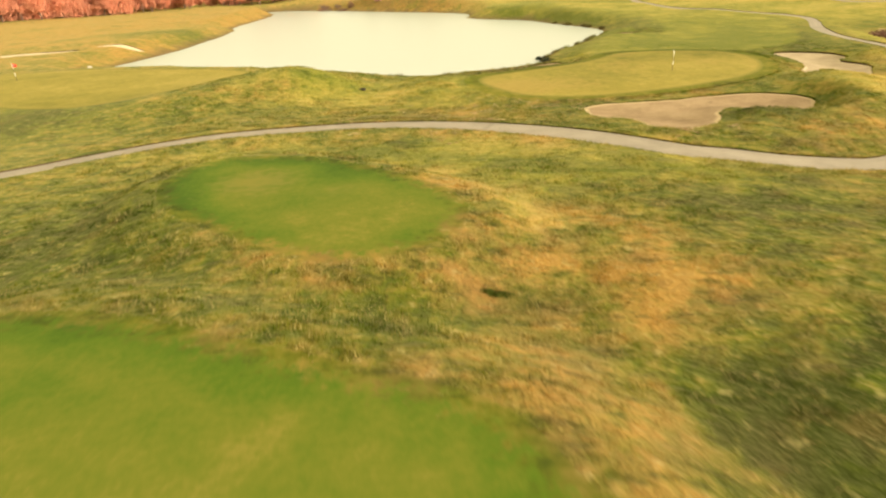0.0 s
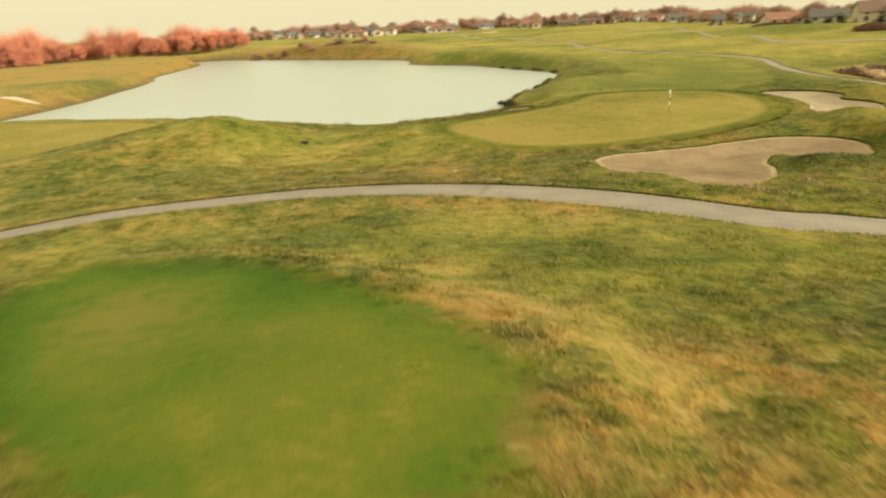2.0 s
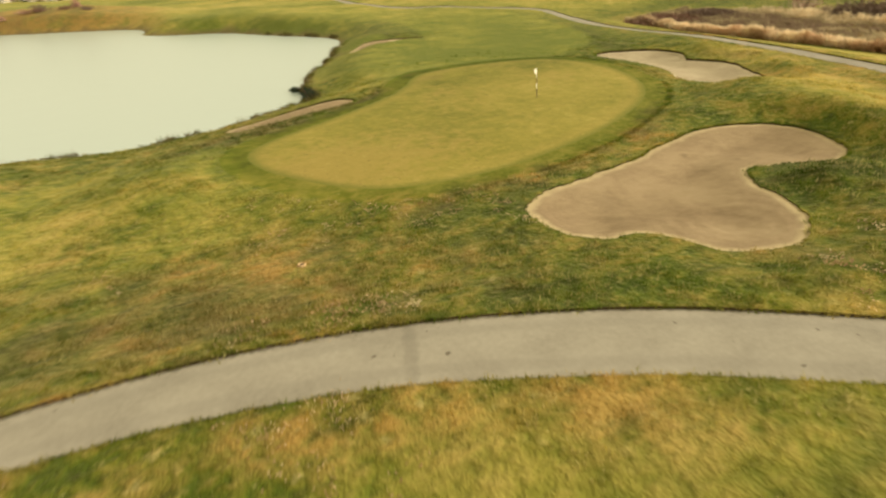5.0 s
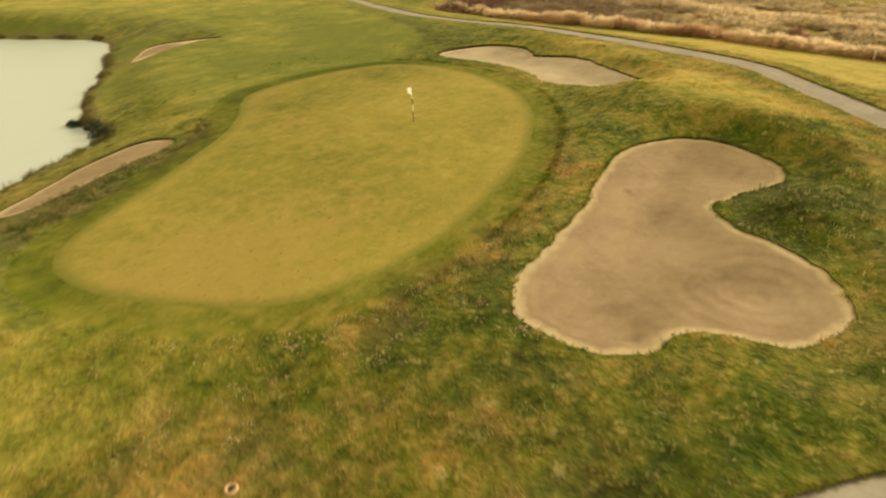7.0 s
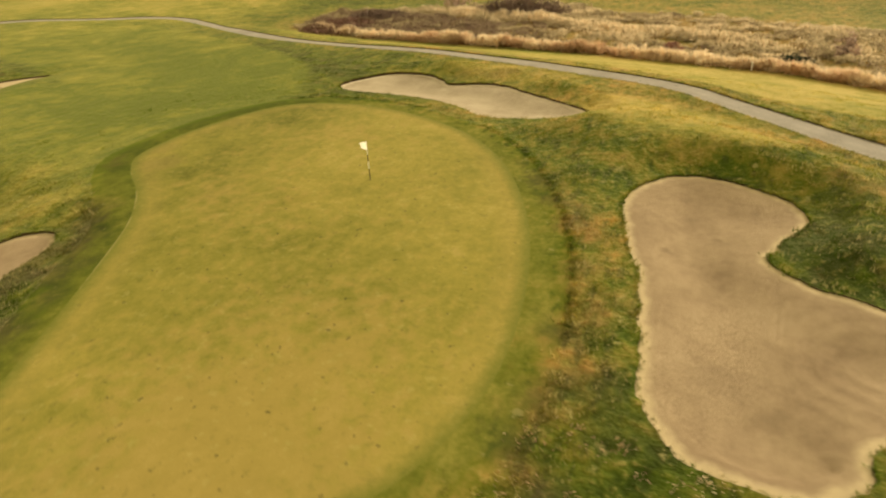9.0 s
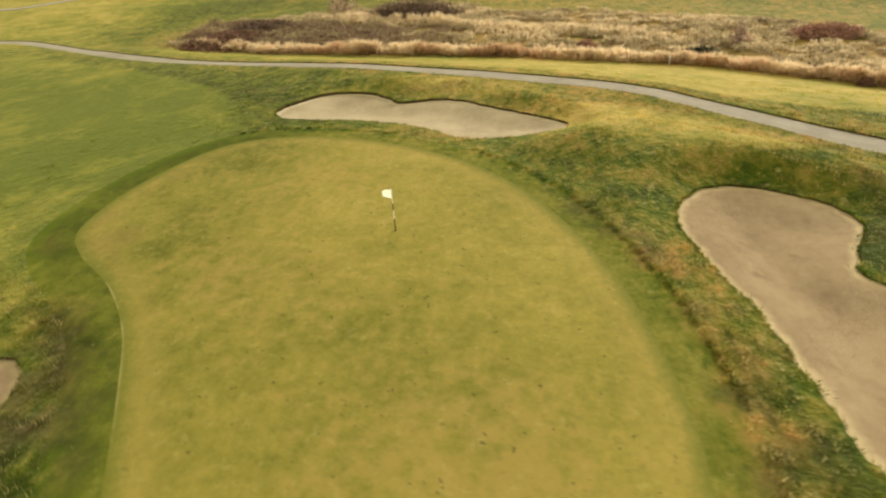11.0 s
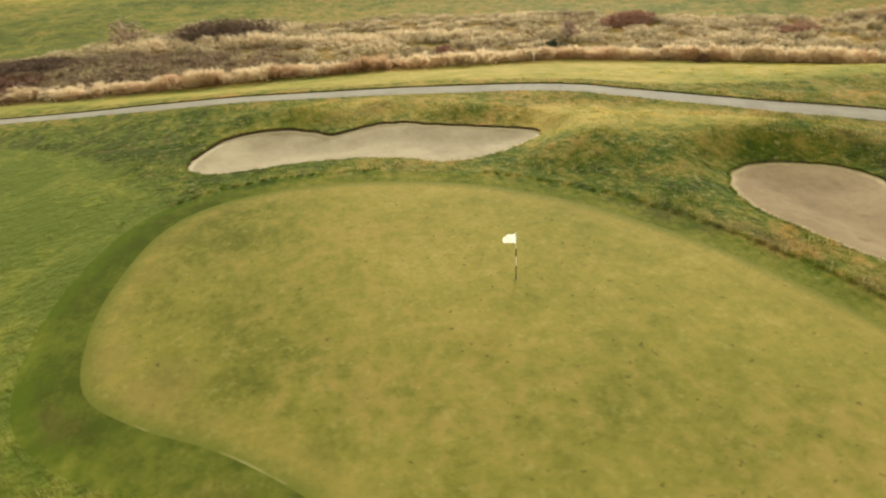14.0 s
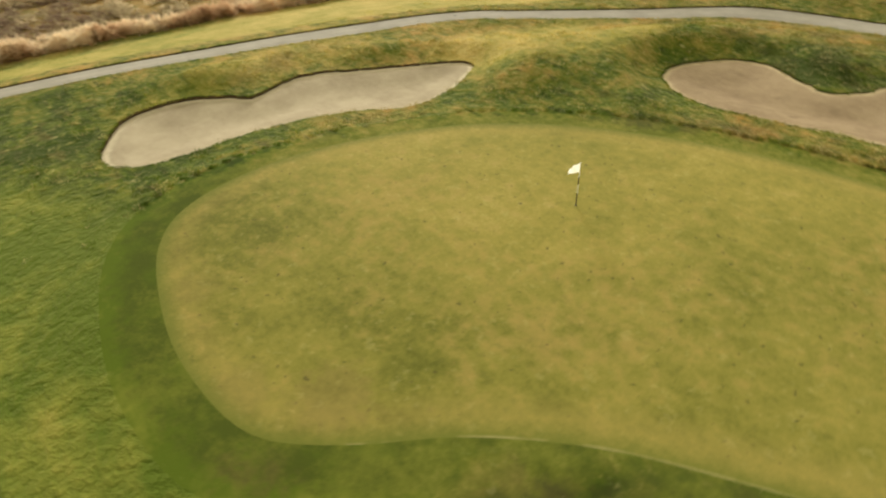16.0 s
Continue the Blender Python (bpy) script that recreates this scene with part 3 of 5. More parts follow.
BACK_Y, BACK_S = [-10, 10, 18, 48, 60, 66, 76, 84, 92], [62, 62, 63, 66, 62, 70, 68, 56, 53]
FOOT_Y, FOOT_Z = [16, 28, 37, 45, 53, 60, 68, 75, 83], [2.9, 2.75, 2.5, 2.2, 1.95, 1.75, 1.55, 1.35, 1.25]


def marsh(x, y):
    """How far a point lies past the path towards the meadow: 36.2 at the foot of the reeds."""
    return 36.2 + 0.93 * (x - np.interp(y, REED_Y, REED_X))


def hills(x, y, rows):
    z = np.zeros_like(x)
    for cx, cy, sx, sy, turn, h in rows:
        c_, s = math.cos(radians(turn)), math.sin(radians(turn))
        u, v = (x - cx) * c_ + (y - cy) * s, -(x - cx) * s + (y - cy) * c_
        z += h * np.exp(-0.5 * ((u / sx)**2 + (v / sy)**2))
    return z


# x, y, half-widths, turn, height
MOUNDS_TEES = [(15, 35, 6, 3.5, 20, 0.3), (0.9, 14.3, 6, 2.2, -20, -0.35)]
MOUNDS_GREEN = [(-23.1, 54.8, 6, 3.5, 30, 0.9), (0.9, 50.8, 9, 6, 0, -0.75), (-7.1, 57.8, 5, 5, 0, -0.3), (31.8, 44.8, 4.4, 3.2, 60, 0.85), (35.5, 49.8, 4, 2.6, 50, 0.6), (40.2, 54.3, 2.6, 2.2, 40, 0.6),
                (27.2, 51.6, 2.6, 2, 40, 0.35), (28, 39.5, 4, 3, 20, 0.45), (22.8, 40.4, 2, 1.6, 30, 0.35), (-30, 44, 9, 5, 30, -0.6)]
MOUNDS_SHORE = [(47.6, 65.2, 1.2, 1.8, 10, 0.45), (43.6, 55.8, 1.6, 1.4, 30, 0.45), (33.2, 51.6, 2.2, 1.6, 45, 0.45), (-14.1, 61.8, 5, 3.6, -10, 1.75), (-3.6, 68.3, 6, 4, 10, -0.65), (0.9, 59.3, 4.5, 3.2, -20, 0.75), (-7.3, 60.8, 3.2, 3.4, 0, -0.85), (47.5, 65, 2, 5, 10, 0.4), (-36, 72, 18, 13, 20, 0.45)]
MOUNDS_FAR = [(-62, 122, 18, 12, 20, 1), (24, 110, 9, 5, 30, 0.6), (36, 108.8, 4, 1.4, -20, 0.6), (32, 100.6, 4.5, 1, 28, 0.25), (-8, 254, 20, 8, -42, 2.6), (-40, 290, 20, 9, -40, 1.6),
              (132, 157, 10, 5, -30, 0.8), (135, 190, 16, 7, -30, 1.6), (110, 150, 20, 8, -30, 1), (88, 86, 14, 10, 0, 0.3), (165, 150, 22, 8, -30, 2.2)]


def height(x, y):
    x, y = np.asarray(x, float), np.asarray(y, float)
    z = hills(x, y, MOUNDS_TEES) + hills(x, y, MOUNDS_GREEN) + hills(x, y, MOUNDS_SHORE) + hills(x, y, MOUNDS_FAR)
    z += 0.75 * np.exp(-0.5 * ((y - 16) / 9.0)**2) * np.exp(-0.5 * ((x - 1) / 16.0)**2)
    for line, top, fall in ((O_TEE1, 1.75, 5.0), (O_TEE2, 1.28, 3.8)):
        d = np.where(inside(x, y, line), 0.0, away(x, y, line, True, fall + 1))
        w = 1 - smooth(d, 0.25, fall)
        z = z * (1 - w) + top * w
    d = np.where(inside(x, y, O_GREEN), 0.0, away(x, y, O_GREEN, True, 6))
    w = 1 - smooth(d, 0.4, 5)
    z = z * (1 - w) + w * (0.10 + 0.22 * smooth(y + 0.3 * x, 60, 84) - 0.35 * smooth(54 - y - 0.25 * (x - 10), -4, 8))
    s = marsh(x, y)
    for line, top in ((O_MAIN, -0.1), (O_NORTH, -0.1), (O_LAKEB, -0.22), (O_FAIR, -0.3)):
        d = np.where(inside(x, y, line), 0.0, away(x, y, line, True, 4))
        w = 1 - smooth(d, 0.2, 2.6)
        z = z * (1 - w) + top * w
    w = (1 - smooth(away(x, y, L_SOUTH, False, 6), 1.3, 4.5)) * (1 - smooth(y, 90, 110))
    z = z * (1 - w) + w * np.interp(x, PATH_X, PATH_Z)
    near = smooth(y, -20, 5) * (1 - smooth(y, 95, 130))
    bank = np.interp(y, BANK_Y, BANK_X) + 1.0
    f = (x - bank) / np.maximum(np.interp(y, REED_Y, REED_X) - bank, 2.0)
    z -= np.interp(y, FOOT_Y, FOOT_Z) * smooth(f, -0.05, 1.1) * (1 - smooth(s, 75, 115)) * near
    r = np.hypot(x, y - 20)
    z += 0.011 * np.clip(r - 105, 0, 520)
    far = smooth(r, 85, 150)
    z += smooth(r, 95, 185) * (0.35 + 0.0135 * np.clip(x, -260, 0) + 0.0065 * np.clip(x, 0, 260))
    z += far * (0.75 * ripple(x, y, 45, 1) + 0.55 * ripple(x, y, 19, 2) + 0.32 * ripple(x, y, 11, 4)) + 0.10 * ripple(x, y, 9, 3) * smooth(r, 5, 20) * (1 - far) * np.where(inside(x, y, O_COLLAR), 0.25, 1)
    lake = inside(x, y, O_LAKE)
    d = away(x, y, O_LAKE, True, 14)
    shore = WATER_Z + 0.32 * smooth(d, 0.0, 0.7)
    w = smooth(d, 0.5, 7.0)
    return np.where(lake, WATER_Z - 0.05 - np.minimum(d * 0.3, 1.6), shore * (1 - w) + z * w)


PATH_X = [-25, 11, 14, 16, 19, 24, 27, 31, 36, 40, 50, 56, 60]
PATH_Z = [0.15, 0.15, 0.10, -0.05, -0.30, -0.58, -0.45, 0.0, 0.28, 0.33, 0.3, 0.2, -0.1]
DRY_TEES = [(-8.5, 24.5, 3.2, 2.6, -30, 0.32), (-7, 7, 5, 5, -20, 0.3), (-7.6, 17.3, 2.5, 0.9, -15, 0.3), (1.2, 9, 0.9, 3.5, 12, 0.5), (3, 9.2, 1.2, 2, 20, 0.4), (-7.5, 31, 5, 0.9, -6, 0.9), (-4, 36.5, 9, 3, 0, 0.35), (3.3, 19.9, 4.5, 6, 30, 0.75), (5.8, 13.9, 4, 4, 0, 0.3), (8.3, 23.9, 4, 3, 30, 0.3), (0, 25.4, 2.5, 1.4, -45, 0.7),
            (9.8, 16.9, 5, 5, 0, 0.2), (47, 37, 10, 6, 60, 0.3), (26, 34, 9, 4, 20, 0.35)]
DRY_GREEN = [(36.5, 47.5, 8, 3.2, 48, 0.45), (1, 47.5, 5, 2.5, -20, 0.45), (17, 48.7, 6, 0.8, 4, 0.35), (10, 48.4, 3.5, 0.9, -8, 0.2), (25, 50.6, 3, 0.7, 30, 0.15), (42, 50, 6, 5, 40, 0.3),
             (60, 40, 4, 14, 15, 0.3), (86, 45, 20, 40, -18, 0.45)]
# The row at (-6, 58.5) also brightens turf for the picture's brighter middle.
DRY_SHORE = [(7, 55.5, 3, 2.6, 20, 0.65), (13, 55, 3.5, 1.8, 30, 0.3), (22, 66.5, 5, 3, 40, 0.3), (30, 66, 2.5, 5, 10, 0.35), (25, 79.5, 5, 1.4, 10, 0.3), (-6, 58.5, 15, 5, 0, 0.28), (47.5, 61, 1.6, 9, 14, 0.5), (-18, 57, 5, 2, 20, 0.4), (18.2, 72.3, 2.2, 1, 50, 0.45), (38, 61, 1, 6, 20, 0.4)]
DRY_FAR = [(-75, 150, 32, 30, 0, 1.1), (-90, 220, 60, 45, 0, 1.3), (20, 96, 6, 6, 0, 0.35), (-6, 250, 30, 13, -42, 1.6)]
# Wide rows also darken near turf, standing in for the dimmer picture edge.
LUSH_DIM_TEES = [(-5.8, 34.3, 1.7, 0.9, -5, 0.9), (-3.0, 36.1, 1.4, 0.6, 0, 0.9), (1.5, 31.2, 1.4, 0.6, -10, 0.9), (3.2, 29.9, 1.2, 0.6, -10, 0.6), (-9.5, 35.5, 1.5, 0.6, 0, 0.6), (1.65, 14.85, 0.5, 0.4, 0, 0.9), (1.9, 18.0, 0.6, 0.5, 0, 0.9), (4.6, 18.9, 0.6, 0.5, 0, 0.9), (7.2, 17.4, 1.0, 0.7, 0, 0.7), (-2, 27.0, 9, 2.5, -8, 0.15), (8, 22, 4, 4, 0, 0.25), (-12, 34, 4, 1.5, 10, 0.5), (-6.2, 33.3, 2.2, 0.9, -12, 0.7), (-2.4, 32.6, 1.6, 0.6, -15, 0.7), (-3.4, 35.6, 1.2, 0.7, 0, 0.6), (4.1, 29.4, 1.6, 0.6, -20, 0.6), (7.2, 27.8, 1.5, 0.7, -20, 0.6), (6.1, 9.8, 1, 0.7, 0, 0.8), (6, 8.0, 1.2, 0.7, 20, 0.7), (-3.0, 21.5, 3.2, 3.5, -40, 0.5), (7.5, 24, 3, 1.6, -30, 0.7), (10.5, 18.5, 2.5, 1.5, 0, 0.8), (6, 9.5, 2, 2, 0, 0.6), (13, 22, 2.5, 1.2, -20, 0.8), (-16.2, 21.9, 4.5, 4, 0, 1),
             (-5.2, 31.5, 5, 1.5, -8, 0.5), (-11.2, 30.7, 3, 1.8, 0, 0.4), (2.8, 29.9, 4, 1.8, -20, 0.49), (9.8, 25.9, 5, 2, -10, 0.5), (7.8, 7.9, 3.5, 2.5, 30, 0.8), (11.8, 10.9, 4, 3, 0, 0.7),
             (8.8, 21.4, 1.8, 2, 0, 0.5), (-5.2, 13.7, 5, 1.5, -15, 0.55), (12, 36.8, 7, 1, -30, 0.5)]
# Notch and mound rows: greener turf, with the slopes' shade put into it.
LUSH_DIM_GREEN = [(3.2, 57.5, 1.4, 6, 10, 0.6), (22.8, 40.6, 2.2, 1.8, 30, 1.3), (29.6, 41.8, 1.4, 3.6, 25, 0.8), (27, 50, 3.5, 0.9, 30, 0.5), (31.5, 48.2, 1, 1.2, 60, 0.4), (-32, 52, 9, 3, 25, 0.5),
              (9.5, 47.3, 3, 0.8, 0, 0.4), (-42, 48, 12, 5, 20, 0.4)]
# Rows on the putting green also hold the dimming towards the picture's edge.
LUSH_DIM_SHORE = [(-11.5, 60.6, 3.4, 1.5, 0, 0.9), (-17, 60, 2.5, 2, 0, 0.5), (-2, 61, 4, 2.2, -15, 0.25), (9, 67.2, 7, 1.8, 28, 0.75), (35, 81, 8, 6, 30, 0.45), (47, 78, 4, 2.5, 30, 0.45), (45.5, 69, 1.5, 3.5, 10, 0.6), (17.4, 65.7, 2.6, 1.5, 20, 0.35), (14.5, 56, 3.2, 2.2, 0, 0.35), (18, 60.5, 3, 1.6, 30, 0.25), (24.5, 70, 2.4, 1.2, 20, 0.2)]
# Rows on distant mounds also put their shaded slopes into the turf colour.
LUSH_DIM_FAR = [(105, 92, 12, 12, 0, 0.8), (25, 166, 3, 15, 25, 0.9), (31, 140, 3, 9, 0, 0.6), (131, 180, 9, 6, -30, 0.9), (134, 134, 14, 4, -20, 0.8), (100, 105, 10, 4, -20, 0.8), (52, 98, 7, 16, -15, 0.5), (32, 84, 3, 8, 30, 0.4), (44, 88, 4, 12, -15, 0.45), (50, 115, 13, 30, -20, 0.35), (38, 82, 9, 6, 40, 0.3), (45, 160, 14, 40, -15, 0.35), (55, 240, 30, 40, 0, 0.3),
            (30, 128, 6, 12, 10, 0.5)]


FESCUE = [(-14, 248, 26, 9, -42, 1.2), (-75, 150, 34, 32, 0, 1.0), (-95, 220, 55, 45, 0, 1.0)]
HEADLAND = [(-58, 140, 8, 11, 0, 1.0)]
# Semi-rough; the wide rows also brighten turf for the picture's brighter middle.
SEMI_BRIGHT = [(-4, 33.8, 13, 4.0, -5, 0.47), (8, 28.5, 7, 3.8, -20, 0.46), (-14, 27, 3, 5, 0, 0.4), (2.5, 22, 2.5, 4, 30, 0.28), (25, 78.5, 6, 2.5, 10, 0.9), (36, 77, 4, 2.5, -20, 0.9), (-5, 58.5, 14, 6, 0, 0.66), (37, 48, 9, 3.2, 48, 0.62), (47.5, 62, 1.6, 9, 14, 0.5), (18, 79, 8, 3, 20, 0.5), (22, 90, 6, 10, -20, 0.5)]
# Widest rows darken the near turf too, a dimmer picture edge put into colour.
BROWN_DIM = [(10.5, 68.0, 4.5, 1.3, 28, 1.0), (16.6, 70.8, 1.6, 0.8, 40, 0.9), (4, 12, 16, 11, 0, 0.36), (0, 46, 12, 3.5, -15, 0.30), (22, 35, 9, 4, 10, 0.4), (6.3, 66.6, 3.2, 1.8, 32, 1.0), (-8, 250, 24, 8, -42, 0.9), (-1.5, 44.5, 4, 3, -20, 0.30), (9.5, 48.6, 4, 0.7, -8, 0.55), (18, 49.3, 4, 0.6, 6, 0.55), (25.5, 52.2, 4, 0.6, 35, 0.5), (36.2, 62, 0.6, 4, 10, 0.4),
         (46.5, 60.5, 1.2, 3.5, 25, 0.4), (14, 25, 5, 4, 0, 0.25)]


def fields(x, y):
    dry = hills(x, y, DRY_TEES) + hills(x, y, DRY_GREEN) + hills(x, y, DRY_SHORE) + hills(x, y, DRY_FAR) + 0.14 * ripple(x, y, 5, 11) + 0.12 * ripple(x, y, 1.7, 12)
    # Beyond 105 m, rippled bands paint the shading of distant undulations as deeper green.
    lush_dim = hills(x, y, LUSH_DIM_TEES) + hills(x, y, LUSH_DIM_GREEN) + hills(x, y, LUSH_DIM_SHORE) + hills(x, y, LUSH_DIM_FAR) + 1.1 * smooth(np.hypot(x, y - 20), 105, 160) * np.clip(ripple(x * 0.35 + 5, y - 0.2 * x, 13, 15) + 0.3 * ripple(x, y, 30, 16) - 0.1, -0.5, 1) + 0.15 * ripple(x, y, 6, 13) + 0.1 * ripple(x, y, 2.0, 14)
    d = away(x, y, O_LAKE, True, 4)
    mud = (1 - smooth(d, 0.45, 1.3)) * np.where(inside(x, y, O_LAKE), 1, 0.9)
    bog = marsh(x, y)
    heath = smooth(bog, 35.6, 37) * (1 - smooth(bog - np.interp(y, BACK_Y, BACK_S), -1, 2)) * (1 - smooth(y, 94, 106)) * smooth(y, -60, -20)
    dry = dry + heath * (0.75 + 0.5 * ripple(x, y, 3.0, 17))
    dry = dry + 0.22 * smooth(bog, 22, 27) * (1 - smooth(bog, 35, 36.5)) * (1 - smooth(y, 88, 100))
    ring = away(x, y, O_GREEN, True, 4)
    lush_dim = lush_dim * (1 - heath) + np.where(inside(x, y, O_GREEN), 0, 0.18) * (1 - smooth(ring, 1.6, 2.5)) * smooth(y - 0.1 * x, 58, 66)
    mud = np.maximum(mud, heath * np.clip(0.22 + 0.35 * ripple(x, y, 4.0, 18) + 0.4 * smooth(y, 58, 76), 0, 0.7))
    mud = np.maximum(mud, np.clip(hills(x, y, BROWN_DIM) * (0.45 + 1.1 * ripple(x, y, 1.0, 19)), 0, 0.55))
    d = np.where(inside(x, y, O_FAIRWAY), away(x, y, O_FAIRWAY, True, 5.0), -away(x, y, O_FAIRWAY, True, 5.0))
    mown = np.maximum(smooth(d, -1.2, 1.2), 0.75 * smooth(np.hypot(x, y - 20), 85, 140) * (1 - smooth(bog, 33, 37) * (1 - smooth(bog, 88, 96)) * (1 - smooth(y, 96, 120))))
    mown = np.maximum(mown, 0.75 * smooth(x - np.interp(y, BANK_Y, BANK_X), 0.5, 2.5) * (1 - smooth(bog, 35.4, 36.4)) * smooth(y, -40, -10) * (1 - smooth(y, 96, 102)))
    mown = np.maximum(mown, np.clip(hills(x, y, SEMI_BRIGHT) + 0.25 * ripple(x, y, 2.5, 20), 0, 0.6) * (hills(x, y, SEMI_BRIGHT) > 0.12))
    apron = (1 - smooth(ring, 4.0, 7.5)) * smooth(y - 0.1 * x, 62, 67) * smooth(x, 17, 21) * (1 - smooth(x, 34, 38))
    mown = np.maximum(mown, 0.95 * apron)
    lush_dim = lush_dim + 0.6 * apron
    wild = np.clip(1.4 * hills(x, y, FESCUE), 0, 1)
    mown, lush_dim, dry = mown * (1 - 0.95 * wild), lush_dim * (1 - wild), dry * (1 - wild) + wild * (0.95 + 0.35 * ripple(x, y, 7, 22))
    point = hills(x, y, HEADLAND)
    dry, lush_dim = dry * (1 - 0.8 * np.clip(point, 0, 1)), lush_dim + 0.7 * point
    return np.clip(dry, -0.5, 1.4), np.clip(lush_dim, -0.3, 1.4), np.clip(mud, 0, 1), np.clip(mown, 0, 1)


# ---- the ground, cut along its outlines ----
OUTLINES = [O_MAIN, O_NORTH, O_LAKEB, O_FAIR, O_W1, O_W2, O_FARB, O_GREEN, O_COLLAR, O_GREENW, O_TEE1, O_TEE2, O_LAKE, O_SOUTH, O_FA, O_FB]
SAND = [O_MAIN, O_NORTH, O_LAKEB, O_FAIR, O_W1, O_W2, O_FARB]
rng = np.random.default_rng(4)


def lattice_points(x0, x1, y0, y1, s, hole=None):
    gx, gy = np.meshgrid(np.arange(x0 + s / 2, x1, s), np.arange(y0 + s / 2, y1, s))
    p = np.stack([gx.ravel(), gy.ravel()], 1) + rng.uniform(-0.22, 0.22, (gx.size, 2)) * s
    if hole:
        a, b_, c_, d = hole
        p = p[~((p[:, 0] > a) & (p[:, 0] < b_) & (p[:, 1] > c_) & (p[:, 1] < d))]
    keep = np.ones(len(p), bool)
    for line in OUTLINES:
        keep &= away(p[:, 0], p[:, 1], line, True, s) > 0.38 * s
    return p[keep]


groups = [lattice_points(-3500, 3500, -3500, 3800, 170, (-300, 380, -120, 560)), lattice_points(-300, 380, -120, 560, 12, (-90, 140, -20, 270)),
          lattice_points(-90, 140, -20, 270, 2.6, (-28, 58, 0, 100)), lattice_points(-28, 58, 0, 100, 0.9)]
groups[3] = groups[3][~np.any([inside(groups[3][:, 0], groups[3][:, 1], o) for o in SAND[:3]], axis=0)]
for o in SAND[:3]:
    lo, hi = o.min(0), o.max(0)
    p = lattice_points(lo[0], hi[0], lo[1], hi[1], 0.42)
    groups.append(p[inside(p[:, 0], p[:, 1], o)])
points, edges = [], []
for line in OUTLINES:
    k = len(points)
    points += [tuple(v) for v in line]
    edges += [(k + i, k + (i + 1) % len(line)) for i in range(len(line))]
for line, insets, closed in ((L_SOUTH, (0, 0.55 * HALF, -0.55 * HALF, 0.9 * HALF, -0.9 * HALF), False), (O_GREEN, (-0.3, -0.7, 0.3, 0.7), True), (O_TEE1, (-0.4, -0.9), True), (O_TEE2, (-0.4, -0.9), True),
                             (O_MAIN, (-0.12, -0.27, -0.62, -0.76), True), (O_NORTH, (-0.12, -0.27), True), (O_LAKEB, (-0.15, -0.3), True)):
    for d in insets:
        points += [tuple(v) for v in offset(line, d, closed)]
for gp in groups:
    points += [tuple(v) for v in gp]
from mathutils import geometry
cut = geometry.delaunay_2d_cdt([Vector(v) for v in points], edges, [], 0, 1e-4)
FLAT = np.array([(v.x, v.y) for v in cut[0]])
TRIS = np.array([f if (FLAT[f[1], 0] - FLAT[f[0], 0]) * (FLAT[f[2], 1] - FLAT[f[0], 1]) - (FLAT[f[1], 1] - FLAT[f[0], 1]) * (FLAT[f[2], 0] - FLAT[f[0], 0]) > 0
                 else (f[0], f[2], f[1]) for f in cut[2] if len(f) == 3])
MID = FLAT[TRIS].mean(1)
LEVEL = height(FLAT[:, 0], FLAT[:, 1])
DRYF, LUSH_DIMF, MUDF, MOWNF = fields(FLAT[:, 0], FLAT[:, 1])
free = np.ones(len(TRIS), bool)


def take(line):
    """The triangles in a closed line that no other region holds."""
    global free
    got = inside(MID[:, 0], MID[:, 1], line) & free
    free = free & ~got
    return TRIS[got]


def sheet(name, tris, material, line=None, drop=None, skirt=0.0, lift=0.0, label="", category="", level=None):
    used, flat_index = np.unique(tris, return_inverse=True)
    tri = flat_index.reshape(-1, 3)
    xy = FLAT[used]
    z = (LEVEL if level is None else level)[used] + lift
    edge = away(xy[:, 0], xy[:, 1], line, True, 8) if line is not None else np.full(len(used), 8.0)
    if drop:
        z = z - drop(xy[:, 0], xy[:, 1], edge)
    co = np.column_stack([xy, z])
    attrs = {"edge": edge, "dry": DRYF[used], "lush_dim": LUSH_DIMF[used], "mud": MUDF[used], "mown": MOWNF[used]}
    faces = tri.tolist()
    count = len(co)
    if skirt:
        pairs = np.concatenate([tri[:, [0, 1]], tri[:, [1, 2]], tri[:, [2, 0]]])
        key = np.sort(pairs, 1)
        _, first, times = np.unique(key, axis=0, return_index=True, return_counts=True)
        rim = pairs[first[times == 1]]
        rim = rim[np.abs(co[rim[:, 0], 0]) < 3000]
        top, low = co[rim], co[rim].copy()
        low[:, :, 2] -= skirt
        more = np.concatenate([top[:, 0], top[:, 1], low[:, 1], low[:, 0]])
        m = len(rim)
        faces += [(count + m + i, count + i, count + 3 * m + i, count + 2 * m + i) for i in range(m)]
        src = np.concatenate([rim[:, 0], rim[:, 1], rim[:, 1], rim[:, 0]])
        co = np.concatenate([co, more])
        for n in attrs:
            attrs[n] = np.concatenate([attrs[n], attrs[n][src] if n != "mud" else np.full(len(src), 1.0)])
    me = bpy.data.meshes.new(name)
    me.from_pydata(co.tolist(), [], faces)
    for n, vals in attrs.items():
        me.attributes.new(n, "FLOAT", "POINT").data.foreach_set("value", vals.astype(np.float32))
    me.polygons.foreach_set("use_smooth", np.ones(len(me.polygons), bool))
    me.materials.append(material)
    me.update()
    return tagged(new(name, me), label, category, "", "structure")


